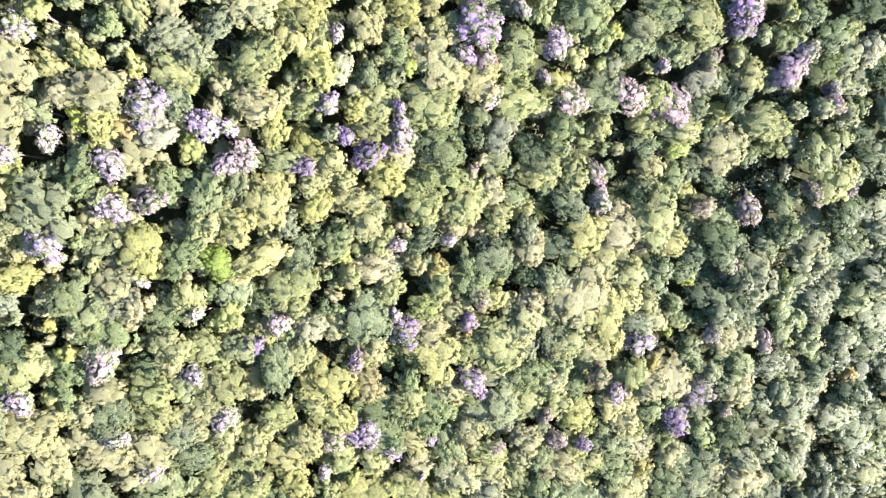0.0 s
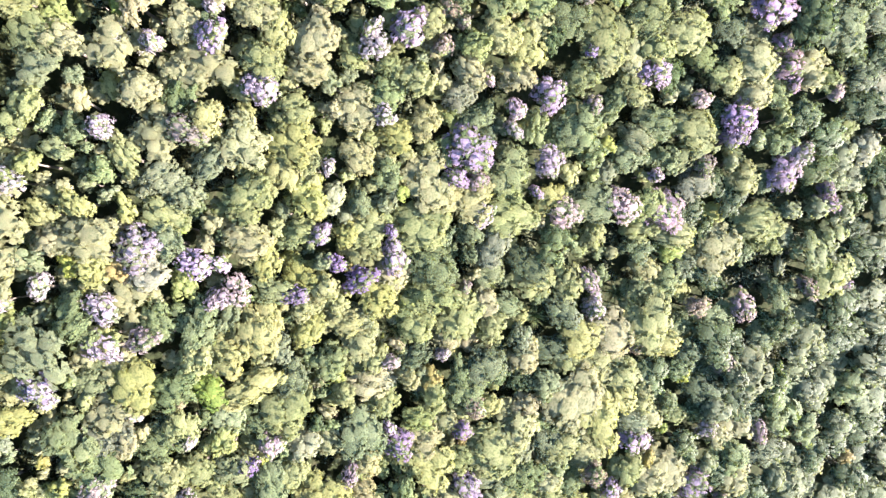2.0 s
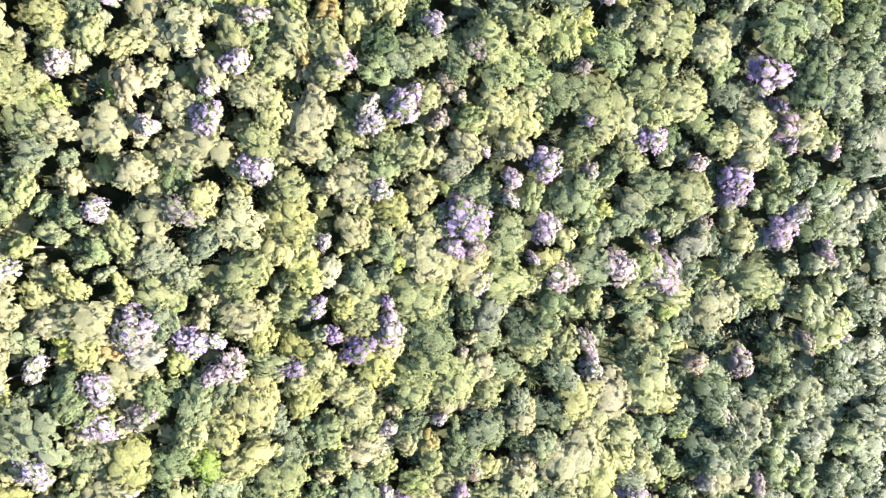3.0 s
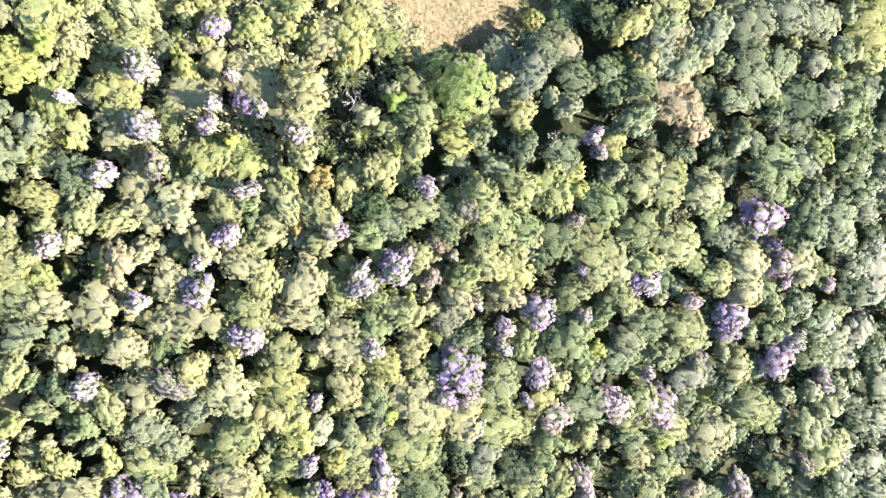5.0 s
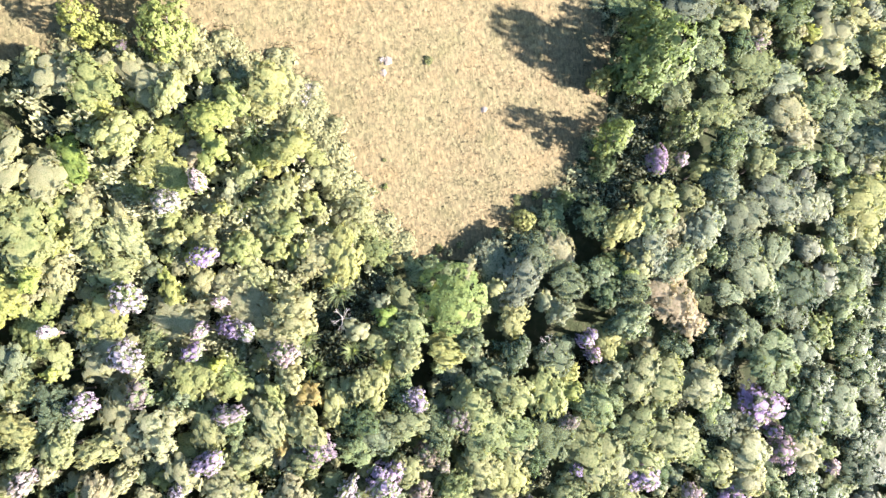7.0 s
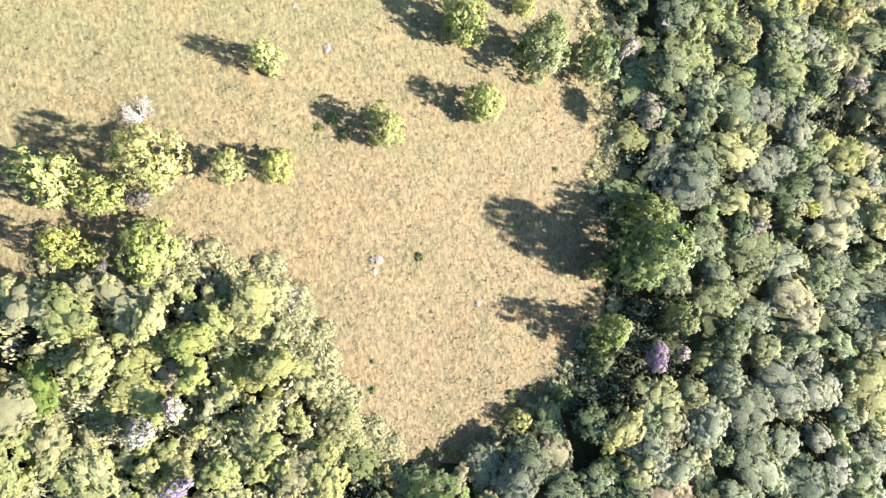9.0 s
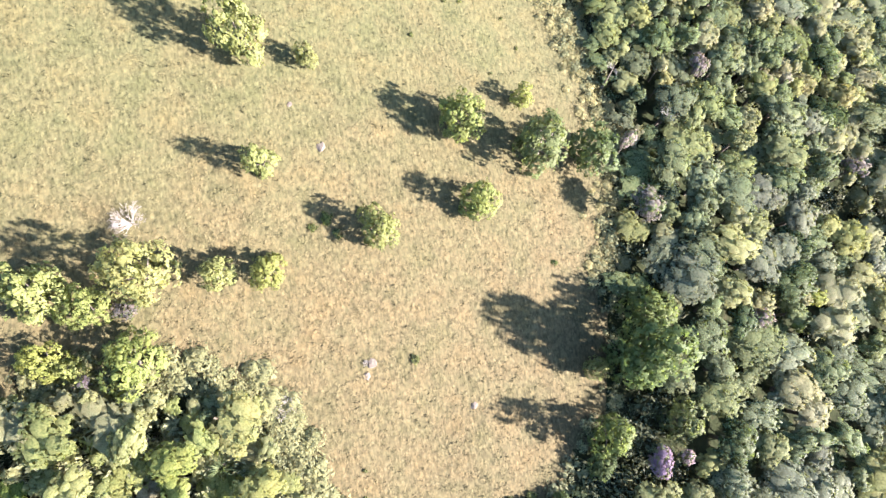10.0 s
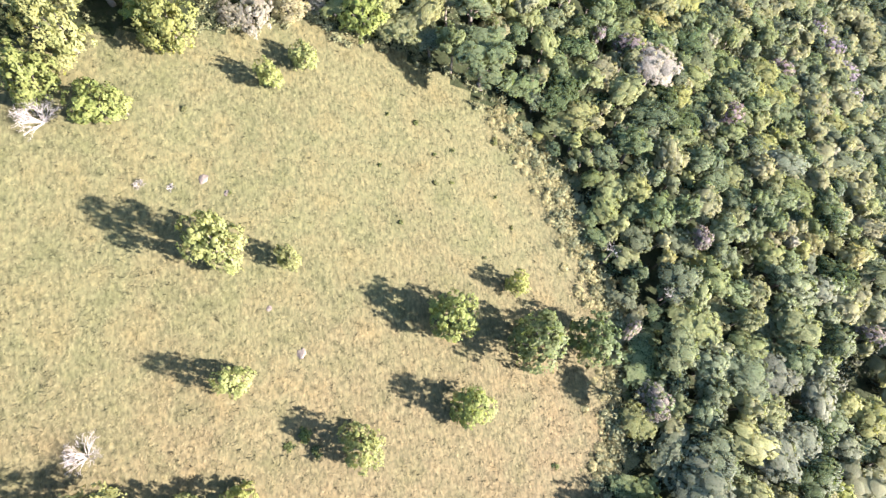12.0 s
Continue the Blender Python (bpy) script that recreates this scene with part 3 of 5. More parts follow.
SAGE = [
    (-9.1, 18.3, 1.7), (-9.2, -8.9, 2.7), (-28.4, 19.2, 1.9), (22.4, 28.5, 2.0), (39.2, 30.3, 1.4), (46.3, 4.0, 1.8),
    (-17.6, 1.6, 1.4), (53.8, 5.3, 2.8), (68.0, -6.2, 2.7), (-12.3, 30.3, 1.3), (21.7, 26.6, 1.8), (-6.2, 40.7, 1.7),
    (35.4, 38.7, 1.9), (-3.6, 42.1, 2.2), (27.0, 67.0, 2.3), (48.6, 44.7, 3.0), (21.7, 41.8, 2.3), (42.4, 51.3, 2.1),
    (26.1, 89.9, 2.7), (28.1, 64.1, 2.2), (34.8, 93.5, 2.5), (33.2, 62.5, 2.0), (31.8, 101.5, 2.4), (23.9, 103.7, 1.8),
    (44.1, 68.6, 1.9), (31.3, 57.0, 1.8), (22.7, 124.3, 1.2), (24.5, 111.6, 1.9), (38.2, 95.3, 2.2), (27.1, 93.2, 2.1),
    (26.7, 97.1, 1.5),
]
TAN = [
    (24.0, 56.3, 2.9), (27.3, 53.8, 2.0), (21.8, 53.2, 1.7),
]
DOMES = [
    (-19.5, 4.4, 2.8), (-42.2, -21.8, 3.1), (18.0, -4.7, 3.4), (36.9, 16.4, 2.5), (-19.7, 18.1, 2.9), (42.4, 19.9, 3.0),
    (-2.6, 16.5, 2.5), (-31.0, -1.8, 2.4), (24.9, -1.3, 2.7), (11.1, 0.9, 2.1), (7.8, -11.8, 2.9), (17.2, -10.9, 2.6),
    (-14.2, -13.5, 0.1), (-29.6, 27.6, 2.3), (26.2, 40.7, 2.9), (36.6, 39.4, 2.5), (29.8, 30.8, 2.3), (4.7, 37.8, 2.2),
    (-13.9, 34.3, 2.2), (17.2, 37.0, 2.2), (24.0, 47.1, 2.6), (29.2, 46.8, 2.0), (-33.1, 39.3, 2.0), (-29.0, 66.4, 1.8),
    (-30.4, 70.9, 2.1), (-15.5, 63.0, 1.7), (-14.9, 67.3, 1.7), (-24.9, 70.3, 1.6), (26.6, 67.6, 1.7),
]
DARK = [
    (17.8, 58.9, 1.9), (15.3, 63.8, 1.8), (21.9, 52.6, 0.9), (10.1, 13.1, 2.7), (14.4, 1.8, 2.4), (11.4, -2.0, 1.7),
    (42.0, -30.4, 2.7), (24.6, 15.4, 2.1), (7.6, -1.5, 1.6),
]
ROSETTES = [
    (0.6, 54.3, 2.8),
]
# low shrubs in hollows; their dark green leaves also stand in for shade
LOW_DARK = [
    (-11.2, 53.9, 1.3), (-9.0, 54.7, 1.4), (-11.1, 51.9, 1.3), (-8.9, 52.4, 1.0), (-10.2, 50.0, 1.3), (-8.2, 48.4, 1.3),
    (-6.2, 55.7, 1.2), (-7.6, 56.7, 1.0), (13.3, 65.2, 1.2), (16.1, 66.9, 1.4), (19.4, 69.2, 1.4), (18.6, 65.5, 1.2),
    (21.3, 74.4, 1.1), (14.5, 66.8, 1.0), (23.0, 76.4, 1.2), (21.8, 71.6, 1.3), (24.3, 70.5, 1.2),
]

# trees in and beside the meadow: x, y, crown radius, height
FIELD = [
    (-0.3, 103.2, 2.3, 5.7), (6.2, 108.2, 1.3, 3.0), (2.3, 95.1, 2.0, 4.2), (-7.4, 90.7, 1.9, 4.2), (-18.1, 95.2, 1.5, 4.0), (-20.7, 106.0, 2.2, 7.0),
    (-15.7, 106.5, 1.2, 2.6), (-19.8, 124.4, 1.2, 3.4), (-17.2, 127.7, 1.5, 2.8), (-36.1, 122.8, 2.6, 5.6), (-28.7, 126.4, 2.8, 5.2), (-37.4, 117.9, 2.2, 5.0),
    (-32.5, 117.1, 1.9, 3.8), (-31.0, 117.7, 1.1, 2.8), (-12.2, 134.3, 2.4, 4.6), (-20.8, 84.6, 1.6, 3.4), (-16.7, 85.4, 1.7, 3.2), (-33.7, 81.4, 2.4, 5.0),
    (-30.1, 80.7, 1.9, 3.5), (-32.6, 76.0, 1.6, 3.6), (-30.9, 75.6, 1.1, 2.8), (-26.3, 76.8, 2.5, 4.2), (15.9, 79.6, 1.4, 3.4),
]
# (20.3, 80.0) is added inside the big tree's crown to widen its shadow
EDGE = [
    (8.3, 101.8, 2.9, 7.4), (14.6, 103.3, 2.7, 6.0), (20.9, 81.9, 3.3, 9.3), (21.5, 85.9, 2.5, 6.4), (20.3, 80.0, 2.6, 8.0), (17.0, 72.9, 2.1, 6.2),
    (25.2, 74.8, 1.9, 5.8), (12.5, 66.1, 1.1, 2.0), (16.7, 70.0, 1.5, 2.6),
]
GREY_FIELD = [
    (-25.9, 83.9, 2.6, 6.0), (7.9, 63.5, 1.2, 2.0), (-9.9, 62.7, 2.1, 2.2), (-11.7, 64.6, 1.2, 1.8), (-8.3, 60.8, 1.1, 1.6), (-10.9, 60.2, 1.8, 2.4),
    (-9.2, 63.1, 0.9, 1.4),
]

FRONDS = [
    (23.5, 9.4, 1.9), (20.2, 7.0, 1.8), (12.2, 6.0, 1.9), (-4.9, 4.2, 1.3), (-6.8, 3.4, 1.2), (18.9, -15.6, 1.7),
    (5.9, 10.2, 1.4), (-13.1, 49.9, 1.4), (-12.2, 47.5, 1.2), (-10.3, 54.5, 1.7), (-8.8, 48.9, 1.4), (-19.6, 46.6, 1.2),
    (-18.3, 68.5, 1.2), (-18.8, 70.0, 1.1), (-19.6, 61.6, 1.2),
]
SNAGS = [
    (-9.8, 51.9, 0.5), (11.0, 50.4, 0.6), (16.4, 113.0, 0.6), (23.4, 109.0, 0.6), (27.3, 117.4, 0.7), (-31.4, 32.1, 0.5),
    (-29.0, 31.0, 0.5), (-31.3, 32.1, 0.5), (-24.3, 38.3, 0.5),
]
DRY = [
    (-22.6, 131.9, 2.3), (-20.0, 133.9, 2.1), (-24.7, 130.9, 1.4), (-17.2, 135.4, 1.2),
]

# dark gaps between the crowns
GAPS = [
    (-11.2, 53.9, 2.0), (-9.0, 54.9, 2.0), (-10.6, 51.4, 2.0), (-8.8, 48.6, 1.9), (-6.2, 55.2, 1.4), (16.4, 67.5, 1.9),
    (13.9, 65.9, 1.5), (20.4, 70.2, 1.6), (19.1, 67.7, 1.6), (17.2, 65.4, 1.4), (21.3, 74.7, 1.3), (20.4, 76.0, 1.9),
    (24.0, 77.2, 1.8), (21.7, 70.6, 1.8), (24.3, 69.5, 1.7), (24.9, 73.1, 1.7), (20.6, 72.7, 1.6), (-24.5, 19.6, 1.5),
    (3.2, 14.3, 1.8), (39.8, 12.6, 2.7), (49.7, -0.0, 2.0), (9.2, -4.0, 1.6), (-12.7, -14.2, 2.1), (-19.7, -18.2, 2.1),
    (-14.3, -8.9, 1.5), (-1.8, 2.8, 1.2), (-5.7, -18.8, 1.2), (40.0, -24.0, 1.2),
]
GAPS += [
    (-29.8, -18.7, 0.9), (67.5, -29.0, 2.6), (32.4, 18.4, 1.8), (-33.4, -11.4, 1.0), (-36.7, -4.0, 0.8), (44.6, 12.3, 2.2),
    (54.7, -6.9, 1.6), (-17.0, 28.0, 1.5), (-21.4, 36.9, 1.2), (-33.9, 32.9, 1.3), (-23.1, 27.4, 1.3), (27.9, 31.9, 1.0),
    (-27.2, 24.8, 0.8), (-11.4, 39.2, 1.4), (-0.0, 34.0, 0.7), (-21.6, 35.2, 1.3), (-15.8, 56.0, 1.1), (-28.8, 61.0, 0.9),
    (29.9, 49.0, 1.5), (31.9, 52.6, 1.2), (6.6, 48.3, 1.1), (0.6, 46.0, 0.7), (-25.5, 39.7, 0.8), (-32.8, 29.2, 1.2),
    (-19.1, 26.3, 1.0), (-34.4, 55.9, 0.9), (46.8, 49.0, 1.8), (31.8, 40.9, 1.0),
]
GAPS += [
    (-9.2, 53.0, 2.0), (-9.9, 49.7, 1.9), (49.8, 104.6, 2.0), (23.2, 70.4, 0.9), (16.1, 88.0, 1.7), (-32.7, 81.3, 0.8),
    (-36.2, 67.4, 3.8), (35.1, 102.7, 1.6), (64.4, 164.4, 2.1), (53.0, 112.8, 2.0), (19.7, 92.6, 1.7), (38.3, 97.9, 1.3),
    (33.8, 110.8, 1.2), (8.7, 124.5, 0.9), (-31.0, 24.3, 1.3), (-15.5, 28.5, 1.4), (-5.4, 28.9, 1.4), (-34.8, 21.9, 0.8),
    (-12.8, 17.4, 0.7), (2.7, 12.6, 1.6), (44.5, 14.3, 2.1), (49.2, 12.8, 1.8), (46.7, 24.6, 1.2), (59.0, 25.9, 1.5),
    (22.1, 17.7, 1.3), (51.2, 5.1, 1.5), (68.4, -30.6, 2.8), (44.3, -30.1, 2.2),
]
GAPS += [
    (-42.3, -10.6, 1.0), (-25.9, -10.1, 1.0), (-12.4, -11.8, 1.5), (-16.9, -16.9, 1.9), (-21.9, -19.6, 1.2), (-1.0, 5.6, 1.1),
    (-36.0, 2.4, 0.8), (-17.3, 36.1, 1.0), (-26.8, 38.4, 1.0), (30.5, 61.1, 1.3), (34.7, 47.6, 1.3), (27.9, 45.0, 1.1),
    (16.5, 47.2, 1.0), (11.4, 35.3, 1.2), (-34.1, 29.9, 1.1), (48.9, 103.4, 2.4), (51.2, 105.0, 2.0), (16.1, 74.6, 1.1),
    (-27.4, 63.2, 1.1), (-20.8, 59.7, 0.9), (35.8, 115.7, 2.1), (56.1, 123.6, 1.6), (24.0, 121.7, 1.1),
]


for tint, rows in (("pale", PALE), ("lilac", LILAC + LILAC_UPHILL), ("purple", PURPLE), ("deep", DEEP), ("mauve", MAUVE + MAUVE_UPHILL)):
    for x, y, r in rows:
        plant(KINDS["bloom_" + tint], x, y, r * 1.44, 2.6 if in_meadow(x, y) else 6.3 + 0.3 * r)
        stand(x, y, r)
for kind, rows, tall in (("dome", DOMES, 5.2), ("dark", DARK, 4.2), ("tan", TAN, 5.0), ("bright", BRIGHT, 5.2), ("ochre", OCHRE, 5.0), ("sage", SAGE, 5.0)):
    for x, y, r in rows:
        if clear_of(x, y, r, 0.5):
            plant(KINDS["field_forest" if kind in ("sage", "dome") and sunny_side(x, y) else kind], x, y, r * 1.26, 2.4 if in_meadow(x, y) else tall + 0.6 * r)
            stand(x, y, r)
for x, y, r in ROSETTES:
    plant(KINDS["rosette"], x, y, r * 1.12, 6.5)
    stand(x, y, r)
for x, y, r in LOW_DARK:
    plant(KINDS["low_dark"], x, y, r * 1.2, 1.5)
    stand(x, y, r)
for kind, rows in (("field", FIELD), ("edge", EDGE), ("grey_field", GREY_FIELD)):
    for x, y, r, h in rows:
        plant(KINDS[kind], x, y, r * (1.02 if kind == "field" else 1.08), h * 1.15, vary=0.1)
        stand(x, y, r)
COUNTS = {}
GROVE_KINDS = {"olive": ("olive", "olive_fine"), "green": ("green", "green_open"), "sage": ("sage",), "dark": ("dark",), "sunny": ("field_forest",), "khaki": ("khaki",), "pale": ("pale_leaved",)}


def graded(x, y, height):
    """Along the upper meadow and at its foot the forest's edge rises from low bushes."""
    if x > 2 and 87 < y < 136:
        return min(height, 0.9 + 0.52 * edge_gap(x, y))
    if -8 < x < 13 and 50 < y < 66:
        return min(height, 1.8 + 0.8 * edge_gap(x, y))
    return height


def slender(x, y):
    """Crowns grow smaller towards the crest and along the upper meadow."""
    if x < 2 or y < 88:
        return 1.0
    return max(0.5, (0.86 if y < 108 else 0.78) * min(1.0, 0.5 + 0.1 * edge_gap(x, y)))


def grove(tone, rows):
    """Trees of one leaf colour at their own places: x, y, crown radius."""
    for k, (x, y, r) in enumerate(rows):
        kind = GROVE_KINDS[tone][k % len(GROVE_KINDS[tone])]
        if sunny_side(x, y) and (tone in ("sage", "pale", "green") or (tone == "olive" and k % 2)):
            kind = "field_forest"
        # down the valley side darker leaf kinds stand in for the slope's shade
        if tone in ("sage", "sunny", "olive", "green") and y < 60 and x > 34 + 0.1 * max(0.0, y - 20):
            kind = "dark" if k % 2 else "green_open"
        COUNTS[kind] = COUNTS.get(kind, 0) + 1
        if x > 2 and y > 90 and edge_gap(x, y) < 1.6:
            continue
        near = -2.6 if 45 < y < 142 and x < 26 and edge_gap(x, y) < 3 and not 70 < y < 90 else 0.0
        if y > 92 and x > 2 and kind in ("dark", "green", "green_open", "sage") and k % 3:
            kind = ("olive", "green", "olive_fine", "green_open")[k % 4]
        plant(KINDS[kind], x, y, r * 1.34 * slender(x, y), graded(x, y, (5.0 + 0.6 * r) * (0.76 if sunny_side(x, y) else 1.0) + near + chance.uniform(-0.8, 0.8)))
        stand(x, y, r * slender(x, y))


grove("olive", [
    (77.5, -28.7, 2.6), (20.6, -27.1, 2.0), (12.7, -25.5, 2.4), (5.3, -23.1, 2.6), (27.0, -22.0, 2.1), (-18.9, -21.2, 2.0),
    (-31.1, -20.3, 1.9), (68.3, -18.7, 2.8), (1.9, -17.9, 1.8), (-13.3, -16.4, 2.5), (-43.0, -15.0, 2.0), (37.6, -14.1, 1.7),
    (-29.6, -12.2, 1.6), (6.5, -10.1, 2.2), (11.0, -9.4, 2.1), (-32.1, -8.3, 1.5), (20.3, -7.0, 3.5), (-42.2, -5.2, 1.6),
    (-5.8, -4.2, 1.8), (21.0, -0.7, 2.7), (-33.2, -0.3, 1.6), (30.5, 2.7, 2.1), (-33.5, 3.2, 1.3), (-14.6, 3.6, 1.6),
    (6.7, 4.6, 2.1), (-15.2, 6.7, 1.7), (-11.7, 7.2, 1.6), (-34.2, 10.2, 1.4), (15.6, 10.7, 2.0), (-6.3, 11.1, 1.7),
])
grove("olive", [
    (11.1, 11.1, 2.1), (-37.1, 12.4, 1.6), (-20.2, 14.0, 2.4), (-15.2, 15.1, 1.8), (-38.5, 15.1, 1.4), (-27.9, 15.7, 1.9),
    (18.6, 16.5, 1.7), (-35.0, 16.5, 1.4), (1.2, 19.2, 2.6), (-31.2, 21.1, 1.7), (-14.2, 21.5, 1.6), (-9.7, 23.2, 1.9),
    (-20.6, 23.3, 2.3), (-38.4, 25.2, 1.7), (-35.3, 25.9, 1.2), (-16.1, 26.6, 1.5), (-2.8, 27.5, 2.2), (-10.1, 28.1, 2.0),
    (-36.2, 30.8, 1.5), (-18.8, 31.1, 1.9), (-4.2, 31.7, 1.7), (-1.2, 32.2, 1.2), (7.1, 33.6, 1.9), (-26.1, 34.1, 1.8),
    (7.7, 36.4, 1.6), (-28.3, 36.6, 1.2), (33.2, 36.8, 1.7), (19.8, 37.7, 1.6), (-36.0, 38.1, 1.2), (-12.2, 38.2, 1.5),
])
grove("olive", [
    (-30.4, 39.0, 1.5), (16.8, 39.5, 2.3), (-17.3, 39.5, 1.4), (-37.0, 40.9, 1.7), (-25.4, 40.9, 1.6), (3.4, 43.9, 2.0),
    (-8.6, 45.6, 1.2), (-34.2, 47.1, 1.1), (21.5, 47.4, 2.2), (-3.2, 48.4, 1.6), (0.1, 49.3, 1.7), (-35.9, 49.4, 1.6),
    (-30.5, 51.0, 1.7), (7.0, 53.0, 1.8), (44.4, 53.1, 1.8), (-34.5, 54.5, 1.4), (-29.6, 55.3, 1.6), (-12.5, 57.5, 1.6),
    (-24.9, 58.1, 1.2), (-22.1, 58.6, 1.4), (-27.0, 58.9, 1.2), (-14.9, 60.1, 1.3), (-29.4, 60.2, 1.2), (-31.7, 60.5, 1.3),
    (-16.7, 61.0, 1.7), (52.0, 70.2, 2.6), (27.9, 70.7, 1.4), (36.0, 72.5, 2.2), (41.7, 76.9, 2.3), (39.3, 79.3, 2.0),
])
grove("olive", [
    (35.4, 88.1, 1.6), (31.4, 88.8, 1.9), (35.0, 97.9, 2.0), (18.9, 113.7, 1.5), (14.2, 115.9, 1.5), (20.2, 121.9, 2.0),
    (34.1, 122.0, 1.7), (29.8, 122.4, 2.8), (43.7, 123.1, 1.7), (13.8, 125.2, 1.4), (53.8, 127.9, 2.1), (15.4, 129.9, 1.5),
    (62.8, 131.8, 2.3), (52.6, 133.7, 2.4), (3.3, 135.6, 1.7), (14.9, 135.8, 1.5), (23.3, 137.3, 1.8), (8.2, 139.0, 1.8),
    (42.6, 140.5, 1.7), (6.0, 141.6, 1.5), (12.1, 142.1, 1.7), (69.0, 142.6, 1.9), (50.5, 143.1, 2.3), (65.6, 146.5, 2.1),
    (11.4, 147.0, 1.5), (65.1, 151.7, 2.0), (55.3, 153.1, 1.9), (75.9, 158.4, 2.4),
])
grove("green", [
    (53.7, -28.7, 2.6), (24.8, -25.6, 2.0), (35.2, -25.4, 2.2), (46.3, -25.1, 2.3), (74.7, -23.2, 2.5), (-7.2, -21.4, 2.9),
    (31.5, -21.3, 2.0), (50.2, -20.2, 2.7), (19.3, -18.0, 1.6), (-3.2, -16.1, 2.0), (13.3, -16.0, 2.0), (-38.6, -15.2, 1.8),
    (44.5, -14.3, 2.2), (-37.3, -7.6, 2.2), (-2.3, -7.0, 1.7), (32.1, -5.3, 1.9), (-12.2, 0.4, 1.9), (42.1, 3.2, 1.6),
    (-9.2, 5.8, 1.5), (-39.5, 11.1, 1.6), (-12.9, 12.0, 1.2), (35.6, 12.2, 1.8), (12.5, 17.9, 1.6), (34.3, 18.7, 1.5),
    (-33.4, 19.5, 1.1), (7.0, 21.1, 1.7), (-36.3, 21.2, 1.3), (-6.7, 21.8, 1.6), (55.3, 22.2, 1.6), (-35.0, 22.8, 1.4),
])
grove("green", [
    (-40.1, 23.3, 1.1), (-37.8, 24.1, 1.1), (53.2, 26.4, 1.8), (27.0, 26.8, 1.7), (12.8, 27.4, 1.4), (-26.2, 27.6, 1.5),
    (31.1, 28.6, 2.4), (9.9, 28.8, 1.7), (3.9, 30.0, 1.2), (49.1, 31.7, 1.9), (19.3, 32.7, 1.9), (45.1, 34.0, 1.9),
    (40.2, 35.6, 1.9), (30.2, 38.3, 1.9), (47.8, 38.5, 1.8), (-8.2, 39.6, 1.7), (8.0, 41.3, 1.8), (55.3, 42.6, 2.2),
    (-15.8, 44.4, 1.4), (30.8, 44.7, 1.7), (-23.2, 45.6, 1.9), (18.0, 47.7, 1.9), (38.1, 49.7, 3.0), (3.0, 50.2, 1.7),
    (-3.4, 51.6, 1.6), (-25.1, 53.4, 1.2), (12.0, 53.6, 1.5), (-36.8, 55.0, 1.0), (-18.3, 55.6, 1.5), (-19.2, 57.9, 1.7),
])
grove("green", [
    (30.4, 61.2, 1.4), (21.9, 63.9, 1.5), (50.1, 71.6, 1.6), (45.9, 74.6, 1.9), (51.3, 77.8, 2.1), (52.8, 85.1, 1.9),
    (45.3, 110.9, 2.2), (38.6, 125.9, 2.2), (42.6, 130.1, 1.9),
])
grove("sunny", [
    (41.1, -25.3, 2.1), (21.8, -23.5, 2.0), (56.2, -22.5, 3.1), (-23.4, -8.3, 1.4), (-41.5, -2.3, 1.7), (-25.3, 0.9, 1.7),
    (-41.9, 4.4, 1.4), (-26.6, 8.9, 1.4), (-31.0, 16.2, 1.2), (-38.8, 19.8, 1.2), (-36.9, 33.1, 1.5), (54.6, 36.0, 2.6),
    (11.1, 45.8, 2.2), (-5.4, 47.6, 1.2), (-13.9, 52.8, 2.3), (-10.0, 57.9, 1.8), (-32.3, 58.4, 1.3), (-21.0, 61.3, 0.8),
    (-24.8, 63.0, 1.2), (-19.1, 64.7, 1.3), (52.6, 65.3, 1.7), (-31.0, 67.1, 1.5), (-20.4, 70.7, 1.3), (38.5, 117.6, 2.0),
    (18.4, 117.7, 1.3), (16.4, 119.3, 2.2), (12.4, 127.1, 1.6),
])
grove("sage", [
    (59.8, -26.9, 2.4), (58.2, -18.5, 2.5), (-18.9, -15.4, 2.3), (60.2, -14.5, 2.7), (15.1, -11.1, 1.8), (67.7, -10.6, 2.7),
    (56.6, -9.7, 2.1), (27.2, -7.9, 1.9), (51.4, -6.0, 2.9), (38.3, -4.4, 2.3), (63.3, -4.0, 2.4), (-16.4, -1.7, 1.8),
    (52.1, -1.6, 2.2), (5.7, -0.0, 2.0), (5.4, 11.3, 1.5), (5.8, 14.6, 2.3), (51.1, 16.4, 2.4), (59.7, 17.1, 2.3),
    (54.3, 19.0, 2.1), (-23.7, 21.3, 1.7), (6.7, 23.8, 2.3), (31.6, 24.0, 2.1), (2.7, 28.9, 1.5), (0.7, 30.9, 1.6),
    (42.9, 30.9, 1.6), (-7.1, 32.7, 1.4), (14.8, 34.3, 2.2), (11.8, 49.5, 1.6), (32.9, 52.5, 1.3), (35.2, 53.4, 1.8),
])
